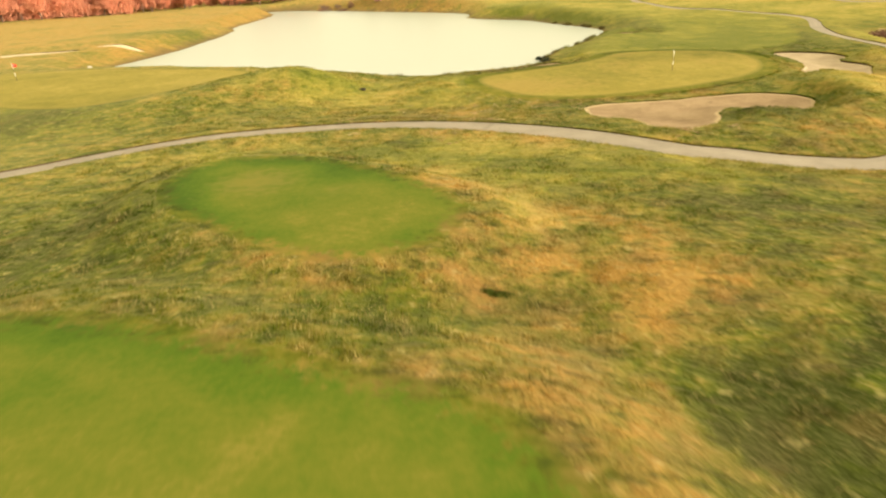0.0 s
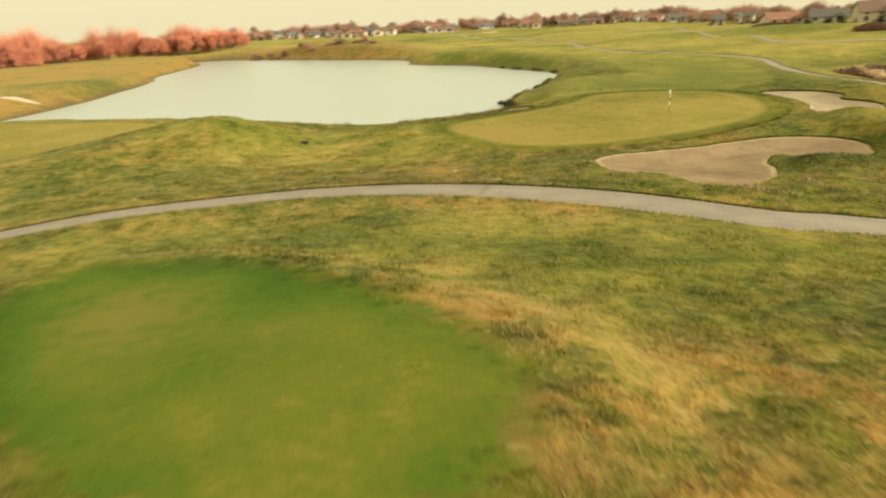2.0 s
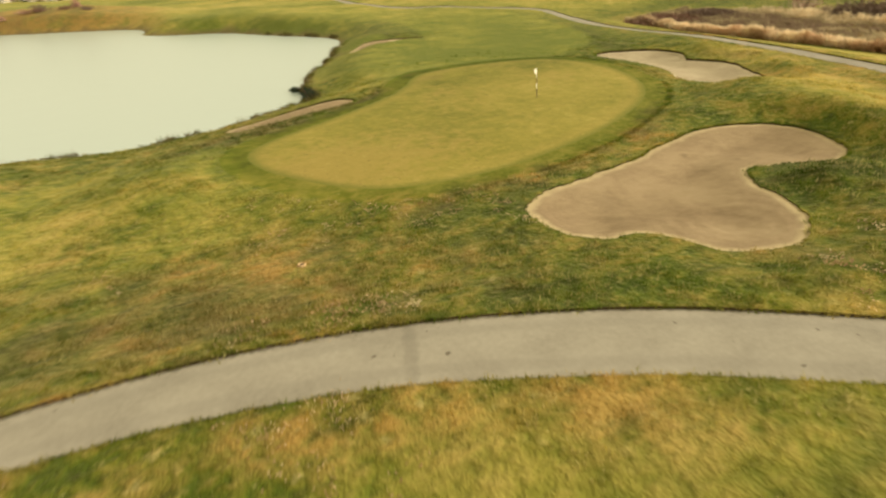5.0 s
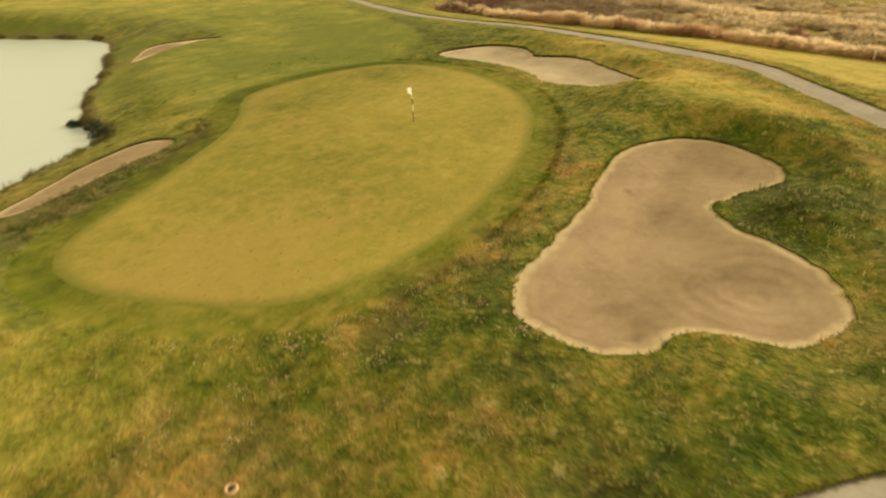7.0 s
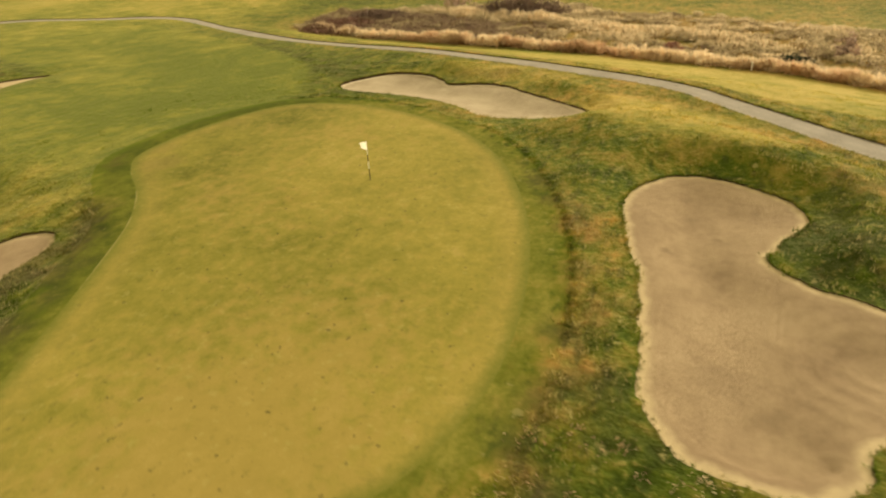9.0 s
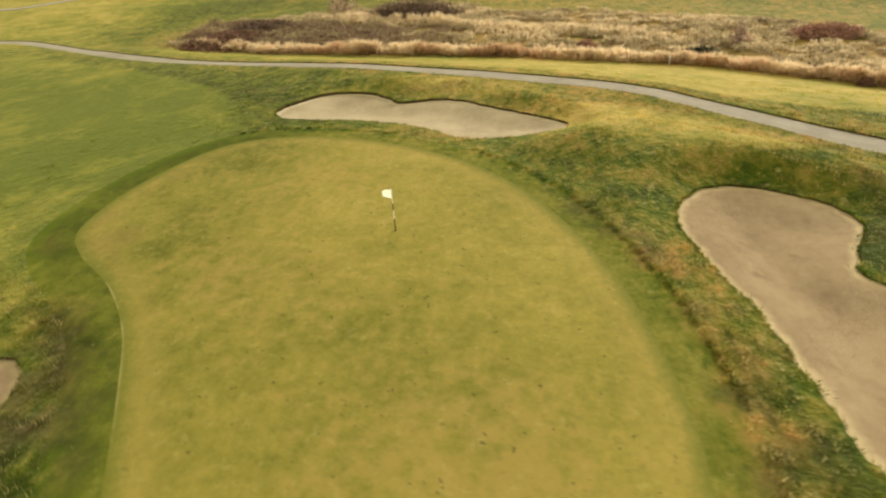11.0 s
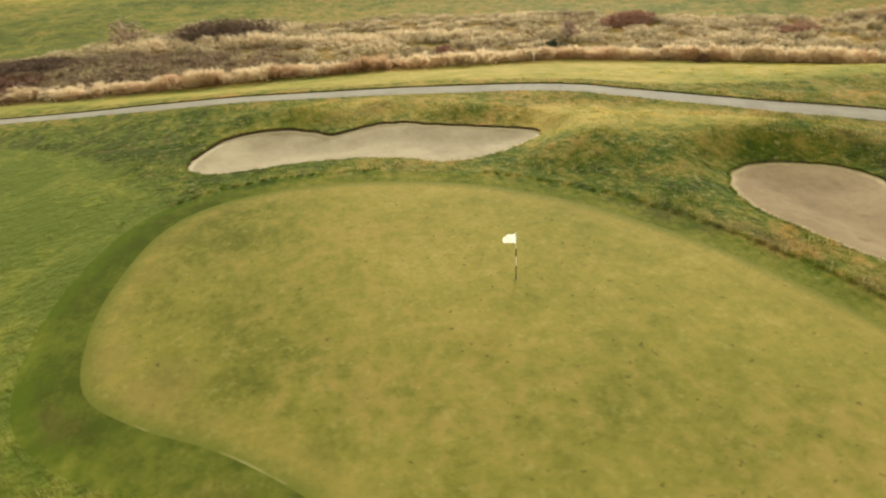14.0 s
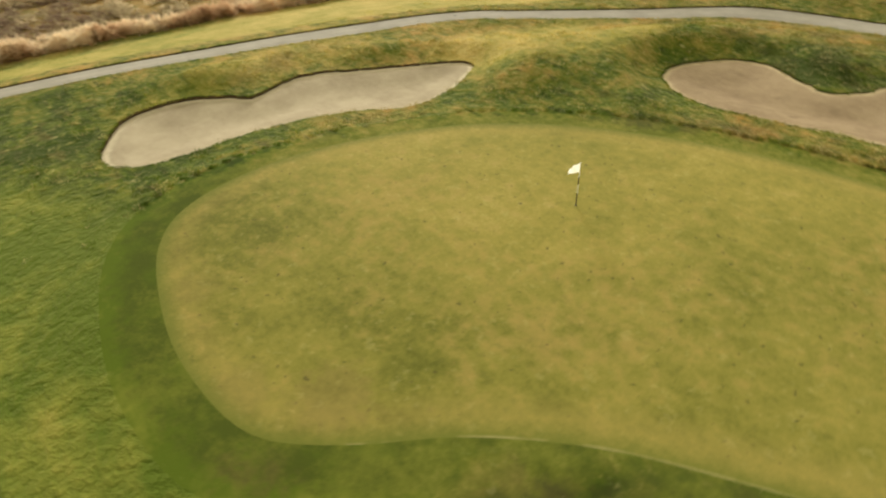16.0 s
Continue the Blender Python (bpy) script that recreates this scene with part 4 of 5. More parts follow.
def bowl(depth, run, line, deep, rim):
    """Sand falls away from a soft near rim, and lies deeper under the lip on its sunward side."""
    mid, half = line.mean(0), 0.5 * (line.max(0) - line.min(0)).mean()

    def fall(x, y, d):
        lip = deep * smooth((0.8 * (x - mid[0]) + 0.6 * (y - mid[1])) / half, -0.2, 0.7)
        slump = 0.13 * smooth(d, 0.60, 0.78) * np.exp(-0.5 * (((x - 11.8) / 1.3)**2 + ((y - 42.6) / 1.5)**2))
        return rim + lip + slump + depth * smooth(d, 0.0, run) + 0.02 * ripple(x, y, 0.9, 21) * smooth(d, 0.1, 0.6)
    return fall


def crown(x, y, d):
    return -0.03 * smooth(d, 0, 1.2)


sheet("cart_path", take(O_SOUTH), M_PATH, O_SOUTH, crown, 0.14, -0.07, "worn pale asphalt cart path winding through the turf", "path")
sheet("cart_path_far", np.concatenate([take(O_FA), take(O_FB)]), M_PATH, None, None, 0.14, 0.05, "pale distant cart path across the fairways", "path")
for o, depth, run, text in ((O_MAIN, 0.34, 3.2, "large three-lobed sand bunker with raked damp sand"), (O_NORTH, 0.30, 2.6, "long kidney-shaped pale sand bunker behind the green"),
                            (O_LAKEB, 0.16, 1.8, "narrow sand bunker between the green and lake"), (O_FAIR, 0.2, 1.6, "small fairway sand bunker under a grass lip"),
                            (O_W1, 0.4, 1.6, "shallow sand bunker on the far lake shore"), (O_W2, 0.4, 1.4, "small pale sand bunker on the far shore"), (O_FARB, 0.4, 2.0, "distant pale sand bunker in a fairway")):
    sheet("sand_bunker", take(o), M_SAND if o is O_MAIN or o is O_LAKEB or o is O_FAIR else M_SAND_PALE, o, bowl(depth, run, o, *((0.04, 0.05) if o is O_MAIN else (0.06, 0.15) if o is O_NORTH else (0.08, 0.05))), 0, 0, text, "bunker")
sheet("tee_box", take(O_TEE1), M_TEE, O_TEE1, None, 0, 0, "raised mown tee box of patchy green turf", "tee box")
sheet("tee_box", take(O_TEE2), M_TEE, O_TEE2, None, 0, 0, "oval mown tee box with a worn tan patch", "tee box")
sheet("putting_green", take(O_GREEN), M_GREEN, O_GREEN, None, 0, 0, "smooth straw-tinted putting green with faint mowing bands", "putting green")
sheet("green_collar", take(O_COLLAR), M_COLLAR, O_COLLAR, None, 0, 0, "greener mown collar ringing the putting green", "grass")
sheet("putting_green_west", take(O_GREENW), M_GREEN, O_GREENW, None, 0, 0, "second putting green beside the lake", "putting green")
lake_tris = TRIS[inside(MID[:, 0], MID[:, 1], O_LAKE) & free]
sheet("lake", lake_tris, M_WATER, None, None, 0, 0, "calm lake, pale sky reflected and partly put into its colour", "water", np.full(len(FLAT), WATER_Z))
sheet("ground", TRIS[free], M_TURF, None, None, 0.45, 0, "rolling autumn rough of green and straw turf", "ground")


# ---- builders ----
def blades(name, base, length, width, lean, count, tone, material, label, category, spread=0.05, seed=1, droop=0.0):
    """Many upright slivers in clumps, one mesh."""
    r = np.random.default_rng(seed)
    n = len(base)
    p = np.repeat(base, count, 0)
    ln = np.repeat(length, count) * r.uniform(0.6, 1.15, n * count)
    wd = np.repeat(np.broadcast_to(width, n), count) * r.uniform(0.7, 1.3, n * count)
    tn = np.clip(np.repeat(tone, count) + r.normal(0, 0.16, n * count), 0, 1)
    p[:, :2] += r.normal(0, 1, (n * count, 2)) * np.repeat(np.broadcast_to(spread, n), count)[:, None]
    a = r.uniform(0, 2 * np.pi, n * count)
    tilt = np.abs(r.normal(0, lean, n * count))
    d = np.column_stack([np.cos(a) * np.sin(tilt), np.sin(a) * np.sin(tilt), np.cos(tilt)])
    f = r.uniform(0, 2 * np.pi, n * count)
    side = np.column_stack([np.cos(f), np.sin(f), np.zeros_like(f)]) * wd[:, None] / 2
    tip = p + d * ln[:, None]
    tip[:, 2] -= droop * ln
    low = p.copy()
    low[:, 2] -= 0.03
    co = np.stack([low - side, low + side, tip], 1).reshape(-1, 3)
    m = n * count
    me = bpy.data.meshes.new(name)
    me.vertices.add(3 * m)
    me.vertices.foreach_set("co", co.astype(np.float32).ravel())
    me.loops.add(3 * m)
    me.loops.foreach_set("vertex_index", np.arange(3 * m, dtype=np.int32))
    me.polygons.add(m)
    me.polygons.foreach_set("loop_start", np.arange(0, 3 * m, 3, dtype=np.int32))
    me.update()
    for key, vals in (("tone", np.repeat(tn, 3)),):
        me.attributes.new(key, "FLOAT", "POINT").data.foreach_set("value", vals.astype(np.float32))
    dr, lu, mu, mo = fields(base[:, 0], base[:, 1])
    for key, vals in (("dry", dr), ("lush_dim", lu), ("mud", mu), ("mown", mo)):
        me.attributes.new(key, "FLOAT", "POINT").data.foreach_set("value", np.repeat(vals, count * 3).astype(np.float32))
    me.materials.append(material)
    me.validate()
    return tagged(new(name, me), label, category, "", "stuff")


def part(name, bm, material, parent, label=""):
    me = bpy.data.meshes.new(name)
    bm.to_mesh(me)
    bm.free()
    me.materials.append(material)
    ob = new(name, me)
    ob.parent = parent
    return tagged(ob, label)


def thing(name, m, label, category, group=""):
    ob = new(name)
    ob.empty_display_size = 0.2
    ob.matrix_basis = m
    return tagged(ob, label, category, group)


def box(bm, x0, x1, y0, y1, z0, z1):
    v = [bm.verts.new((x, y, z)) for z in (z0, z1) for x, y in ((x0, y0), (x1, y0), (x1, y1), (x0, y1))]
    for f in ((3, 2, 1, 0), (4, 5, 6, 7), (0, 1, 5, 4), (1, 2, 6, 5), (2, 3, 7, 6), (3, 0, 4, 7)):
        bm.faces.new([v[i] for i in f])


def tube(bm, a, b_, r0, r1, sides=8, caps=True):
    a, b_ = Vector(a), Vector(b_)
    q = (b_ - a).to_track_quat("Z", "Y").to_matrix()
    rings = []
    for c_, r in ((a, r0), (b_, r1)):
        rings.append([bm.verts.new(c_ + q @ Vector((math.cos(2 * math.pi * i / sides) * r, math.sin(2 * math.pi * i / sides) * r, 0))) for i in range(sides)])
    for i in range(sides):
        bm.faces.new((rings[0][i], rings[0][(i + 1) % sides], rings[1][(i + 1) % sides], rings[1][i]))
    if caps:
        bm.faces.new(rings[1])
        bm.faces.new(rings[0][::-1])


def ground_at(x, y):
    return float(height(np.array([x]), np.array([y]))[0])


# ---- turf that stands up ----
def scatter(n, x0, x1, y0, y1, seed):
    r = np.random.default_rng(seed)
    x, y = r.uniform(x0, x1, n), r.uniform(y0, y1, n)
    keep = np.ones(n, bool)
    for o in SAND + [O_COLLAR, O_TEE1, O_TEE2, O_SOUTH, O_LAKE, O_GREENW]:
        keep &= ~inside(x, y, o)
    return x[keep], y[keep]


tx, ty = scatter(190000, -26, 52, 4, 84, 31)
clump = 0.5 + 0.5 * ripple(tx, ty, 0.55, 41)
keepc = (clump > 0.36 + 0.5 * smooth(fields(tx, ty)[3], 0.55, 0.9)) & (marsh(tx, ty) < 35.5)
tx, ty, clump = tx[keepc], ty[keepc], clump[keepc]
tb = np.column_stack([tx, ty, height(tx, ty)])
pale = smooth(ripple(tx, ty, 0.45, 44) + 0.35 * ripple(tx, ty, 3.0, 45), 0.75, 1.0)
blades("rough_grass", tb, 0.03 + 0.14 * clump**2 + 0.05 * pale, 0.024, 0.8, 4, 0.25 + 0.3 * ripple(tx, ty, 0.8, 42) + 0.8 * pale, M_BLADE, "tufted rough grass of green and straw blades", "grass", 0.055, 5)

# larger tussocks, thickest in the brown bands
ux, uy = scatter(32000, -22, 50, 8, 80, 33)
worn = np.clip(hills(ux, uy, BROWN_DIM), 0, 1)
keepc = (ripple(ux, uy, 1.3, 46) + 0.5 * ripple(ux, uy, 5.0, 47) + 0.8 * worn > 0.12 + 1.5 * smooth(fields(ux, uy)[3], 0.5, 0.85)) & (marsh(ux, uy) < 21)
ux, uy, worn = ux[keepc], uy[keepc], worn[keepc]
ub = np.column_stack([ux, uy, height(ux, uy)])
odd = rng.uniform(0, 1, len(ux))
blades("tussock_grass", ub, 0.10 + 0.10 * odd + 0.09 * worn, 0.042, 0.95, 14, np.where(odd > 0.6, 0.6 + 0.3 * odd, 0.06 + 0.2 * odd), M_BLADE, "coarse grass tussocks of dark green and straw", "grass", 0.15, 7)

# pale straw lying flat in small tufts
px_, py_ = scatter(5200, -16, 34, 34, 56, 35)
keepc = (ripple(px_, py_, 3.5, 62) + 0.6 * ripple(px_, py_, 0.9, 63) > 0.42) & (hills(px_, py_, [(5, 43.5, 6, 4.5, -15, 1.0), (14, 35, 9, 2.5, -15, 0.7), (-8, 47, 8, 5, 0, 0.5)]) > rng.uniform(0.1, 0.9, len(px_)))
px_, py_ = px_[keepc], py_[keepc]
wide_ = rng.uniform(0.08, 0.26, len(px_))
blades("straw_tufts", np.column_stack([px_, py_, height(px_, py_) + 0.05]), np.full(len(px_), 0.13), 0.05, 1.3, 14, np.clip(rng.normal(0.34, 0.2, len(px_)), 0.05, 1), M_REED, "pale flattened straw tufts in the rough grass", "grass", wide_, 12, 0.6)

# dark green tufts in the worn grass beside the far tee
places = ((0.4, 14.95, 0.13), (0.6, 14.88, 0.15), (0.8, 14.85, 0.12))
dx = np.concatenate([rng.normal(x, q, 26) for x, y, q in places])
dy = np.concatenate([rng.normal(y, q * 0.6, 26) for x, y, q in places])
blades("dark_tufts", np.column_stack([dx, dy, height(dx, dy)]), rng.uniform(0.09, 0.2, len(dx)), 0.03, 0.7, 8, np.zeros(len(dx)), M_TUFT, "dark green grass tuft in the worn straw turf", "grass", 0.05, 15)

# overhanging fringe round the bunkers and path
fx, fy = [], []
for o, n in ((O_MAIN, 2600), (O_NORTH, 1700), (O_LAKEB, 700)):
    k = rng.integers(0, len(o), n)
    u = rng.uniform(0, 1, n)[:, None]
    p = o[k] * (1 - u) + np.roll(o, -1, 0)[k] * u
    toward = (p - o.mean(0)) @ np.array([0.8, 0.6]) / (0.5 * (o.max(0) - o.min(0)).mean())
    p = p[rng.uniform(0, 1, n) < 0.25 + 0.75 * smooth(toward, -0.3, 0.4)]
    fx.append(p[:, 0] + rng.normal(0, 0.04, len(p)))
    fy.append(p[:, 1] + rng.normal(0, 0.04, len(p)))
for d in (HALF + 0.02, -HALF - 0.02):
    o = offset(L_SOUTH, d, False)
    o = o[(o[:, 0] > -24) & (o[:, 1] < 80)]
    k = rng.integers(0, len(o) - 1, 3500)
    u = rng.uniform(0, 1, 3500)[:, None]
    p = o[k] * (1 - u) + o[k + 1] * u
    fx.append(p[:, 0] + rng.normal(0, 0.05, 3500))
    fy.append(p[:, 1] + rng.normal(0, 0.05, 3500))
fx, fy = np.concatenate(fx), np.concatenate(fy)
fb = np.column_stack([fx, fy, height(fx, fy) - 0.01])
blades("edge_grass", fb, np.full(len(fx), 0.15), 0.028, 0.95, 4, 0.3 + 0.3 * ripple(fx, fy, 0.6, 43), M_BLADE, "ragged grass fringe over bunker and path edges", "grass", 0.03, 6, 0.25)

# dark sedge along the lake's cut bank
o = O_LAKE[(O_LAKE[:, 0] > -12) & (O_LAKE[:, 0] < 40) & (O_LAKE[:, 1] < 150)]
k = rng.integers(0, len(o), 2600)
qx, qy = o[k, 0] + rng.normal(0, 0.5, 2600), o[k, 1] + rng.normal(0, 0.5, 2600)
keepc = (away(qx, qy, O_LAKE, True, 3) > 0.15) & ~inside(qx, qy, O_LAKE) & (ripple(qx, qy, 2.5, 64) + 0.9 * np.exp(-0.5 * ((qx - 15.5)**2 + (qy - 84)**2) / 16) > 0.0)
qx, qy = qx[keepc], qy[keepc]
blades("shore_sedge", np.column_stack([qx, qy, height(qx, qy)]), rng.uniform(0.2, 0.55, len(qx)), 0.05, 0.7, 10, np.clip(rng.normal(0.2, 0.12, len(qx)), 0, 1), M_BLADE, "dark dead sedge along the cut lake bank", "sedge", 0.16, 13)

# the first taller grass round the collar, on its rough sides
o = offset(O_COLLAR, 0.12)
o = o[(o[:, 0] > 15) & ((o[:, 1] < 58) | (o[:, 0] > 36.2))]
k = rng.integers(0, len(o), 3000)
qx, qy = o[k, 0] + rng.normal(0, 0.10, 3000), o[k, 1] + rng.normal(0, 0.10, 3000)
blades("collar_edge_grass", np.column_stack([qx, qy, height(qx, qy)]), np.full(len(qx), 0.10), 0.03, 0.8, 3, np.clip(0.28 + 0.35 * ripple(qx, qy, 0.7, 65), 0, 1), M_BLADE, "taller dark grass edging the mown collar", "grass", 0.06, 14)

# ---- reeds and meadow past the path ----
r = np.random.default_rng(8)
u = r.uniform(-5, 95, 900)
w = np.abs(r.normal(0, 1.2, 900)) * (0.8 + 0.5 * ripple(u, u, 6, 51))
rx, ry = np.interp(u, REED_Y, REED_X) + 0.5 + w + 0.35 * ripple(u, u * 0, 7, 52), u
tall = r.uniform(0.75, 1.4, len(rx)) * (1.0 + 0.35 * ripple(rx, ry, 2.6, 53)) * np.clip(1.1 - 0.12 * w, 0.55, 1.1)
# Tint ripples put the dark gaps between clumps into the reed colour.
tint = np.clip(r.normal(0.72, 0.2, len(rx)) + 0.32 * ripple(rx, ry, 2.2, 54) - 0.25 * smooth(ry, 80, 92), 0.05, 1)


def puffs(x, y, tall, wide, tint, each):
    """Each clump becomes many short starts spread through its rounded body, paler towards its top."""
    n = len(x)
    k = np.repeat(np.arange(n), each)
    h = r.uniform(0, 1, n * each)
    out_ = wide[k] * np.sqrt(np.clip(1 - (h - 0.35)**2 * 1.6, 0.1, 1))
    a = r.uniform(0, 2 * np.pi, n * each)
    q = np.sqrt(r.uniform(0, 1, n * each)) * out_
    px, py = x[k] + np.cos(a) * q, y[k] + np.sin(a) * q
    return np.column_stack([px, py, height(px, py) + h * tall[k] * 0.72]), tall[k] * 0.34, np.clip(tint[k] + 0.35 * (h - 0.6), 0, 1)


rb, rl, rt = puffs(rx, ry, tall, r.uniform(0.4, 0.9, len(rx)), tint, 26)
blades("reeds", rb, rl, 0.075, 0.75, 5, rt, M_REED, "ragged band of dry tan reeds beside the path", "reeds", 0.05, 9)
mx, my = r.uniform(38, 112, 44000), r.uniform(-15, 125, 44000)
s_ = marsh(mx, my)
keepc = (s_ > 37) & (s_ < np.interp(my, BACK_Y, BACK_S) + 2 * ripple(mx, my, 9, 48)) & (my < 95 + 0.12 * s_ + 5 * ripple(mx, my, 12, 55))
mx, my, s_ = mx[keepc], my[keepc], s_[keepc]
second = np.exp(-0.5 * ((s_ - np.interp(my, [45, 55, 62, 68, 75], [49.8, 50.0, 51.0, 54.5, 55.5]) - 0.8 * ripple(mx, my, 10, 60)) / 1.5)**2) * smooth(my, 36, 48) * (1 - smooth(my, 84, 89))
hollow = smooth(s_, 38.5, 40) * (1 - smooth(s_, 50, 53)) * smooth(my, 58, 76)
tussock = ripple(mx, my, 1.6, 56) + 0.5 * ripple(mx, my, 5, 59)
keepc = tussock + 1.2 * second + hollow > -0.15
mx, my, second, hollow, tussock = mx[keepc], my[keepc], second[keepc], hollow[keepc], tussock[keepc]
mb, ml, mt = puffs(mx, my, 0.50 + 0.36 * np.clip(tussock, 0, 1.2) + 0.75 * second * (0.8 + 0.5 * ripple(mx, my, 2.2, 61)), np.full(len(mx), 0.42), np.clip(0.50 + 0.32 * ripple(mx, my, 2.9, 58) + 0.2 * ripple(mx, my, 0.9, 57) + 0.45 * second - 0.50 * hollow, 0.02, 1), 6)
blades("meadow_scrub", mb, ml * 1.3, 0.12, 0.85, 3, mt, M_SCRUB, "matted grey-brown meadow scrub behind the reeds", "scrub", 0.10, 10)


# ---- flagsticks ----
def flagstick(x, y, turn, cloth, colour):
    root = thing("flagstick", pose(x, y, ground_at(x, y), 0, 0, turn), f"banded golf flagstick with a {colour} flag in its hole", "flagstick")
    z = 0.0
    for k, (top, mat) in enumerate(((0.58, M_POLE_D), (0.97, M_POLE_W), (1.30, M_POLE_D), (1.93, M_POLE_W))):
        bm = bmesh.new()
        tube(bm, (0, 0, z), (0, 0, top), 0.022 - 0.001 * k, 0.021 - 0.001 * k, 12)
        part("pole_section", bm, mat, root, "dark pole band" if k % 2 == 0 else "white pole band")
        z = top
    bm = bmesh.new()
    bmesh.ops.create_uvsphere(bm, u_segments=10, v_segments=6, radius=0.022, matrix=Matrix.Translation((0, 0, 1.94)))
    part("ferrule", bm, M_POLE_W, root)
    bm = bmesh.new()
    n, k = 10, 6
    grid = [[[bm.verts.new((0.012 + 0.46 * i / n, 0.055 * math.sin(i * 0.9 + 0.5 * j) * i / n + s * 0.003, 1.91 - (0.40 - 0.13 * i / n) * j / k - 0.10 * (i / n)**2 + 0.012 * math.sin(i * 1.3)))
              for j in range(k + 1)] for i in range(n + 1)] for s in (0, 1)]
    for s in (0, 1):
        for i in range(n):
            for j in range(k):
                q = [grid[s][i][j], grid[s][i + 1][j], grid[s][i + 1][j + 1], grid[s][i][j + 1]]
                bm.faces.new(q if s else q[::-1])
    part("flag", bm, cloth, root, f"{colour} cloth flag")
    bm = bmesh.new()
    bmesh.ops.create_circle(bm, cap_ends=True, segments=24, radius=0.054, matrix=Matrix.Translation((0, 0, 0.006)))
    part("cup", bm, M_CUP, root, "dark hole cup")
    return root


flagstick(23.75, 60.3, 72, M_WHITE, "white")
flagstick(-49.0, 71.5, 60, M_RED, "red")

# ---- drain, stones, marker ----
dz = ground_at(-7.9, 60.0)
root = thing("drain_grate", pose(-7.9, 60.0, dz, 4, 0, -15) @ Matrix.Scale(0.75, 4), "dark rusted drain grate set in the grass hollow", "drain")
bm = bmesh.new()
for x0, x1, y0, y1 in ((-0.6, 0.6, -0.4, -0.33), (-0.6, 0.6, 0.33, 0.4), (-0.6, -0.53, -0.33, 0.33), (0.53, 0.6, -0.33, 0.33)):
    box(bm, x0, x1, y0, y1, -0.1, 0.09)
part("frame", bm, M_STEEL, root)
for i in range(8):
    bm = bmesh.new()
    box(bm, -0.47 + i * 0.125, -0.42 + i * 0.125, -0.33, 0.33, 0.0, 0.07)
    part("bar", bm, M_STEEL, root)
bm = bmesh.new()
box(bm, -0.53, 0.53, -0.33, 0.33, -0.12, 0.004)
part("pit", bm, M_CUP, root)


def boulder(x, y, size, seed):
    bm = bmesh.new()
    bmesh.ops.create_icosphere(bm, subdivisions=3, radius=size)
    for v in bm.verts:
        v.co *= 1 + 0.28 * noise.noise(v.co * (1.1 / size) + Vector((seed, 0, 0)))
        v.co.z *= 0.6
    me = bpy.data.meshes.new("boulder")
    bm.to_mesh(me)
    bm.free()
    me.materials.append(M_STONE)
    ob = new("boulder", me)
    ob.location = (x, y, ground_at(x, y) + size * 0.2)
    return tagged(ob, "pale weathered boulder at the lake inlet", "boulder", "inlet boulders")


boulder(-45.9, 85.4, 0.5, 3)
boulder(-46.9, 84.0, 0.36, 9)


# ---- shrubs and trees ----
def bush(x, y, sx, sy, h, material, label, seed, n=900, name="shrub"):
    r = np.random.default_rng(seed)
    root = thing(name, pose(x, y, ground_at(x, y)), label, "shrub")
    bm = bmesh.new()
    for i in range(9):
        a = r.uniform(0, 6.28)
        tube(bm, (0.1 * math.cos(a), 0.1 * math.sin(a), -0.1), (sx * 0.6 * math.cos(a), sy * 0.6 * math.sin(a), h * 0.75), 0.04 + 0.01 * h, 0.01, 4, False)
    part("stems", bm, M_BARK, root)
    c_ = r.normal(0, 0.42, (n // 12, 3))
    p = np.repeat(c_, 12, 0) + r.normal(0, 0.10, (n // 12 * 12, 3))
    p = p[np.sum(p**2, 1) < 1.1]
    p = np.column_stack([p[:, 0] * sx, p[:, 1] * sy, np.abs(p[:, 2]) * h * 0.95 + 0.05])
    d = r.normal(0, 1, (len(p), 2, 3))
    d /= np.linalg.norm(d, axis=2)[:, :, None]
    size = (0.10 + 0.06 * h + 0.012 * sx) * r.uniform(0.6, 1.3, len(p))[:, None]
    co = np.stack([p, p + d[:, 0] * size, p + d[:, 1] * size], 1).reshape(-1, 3)
    me = bpy.data.meshes.new("foliage")
    me.from_pydata(co.tolist(), [], np.arange(len(co)).reshape(-1, 3).tolist())
    me.materials.append(material)
    ob = new("foliage", me)
    ob.parent = root
    return root


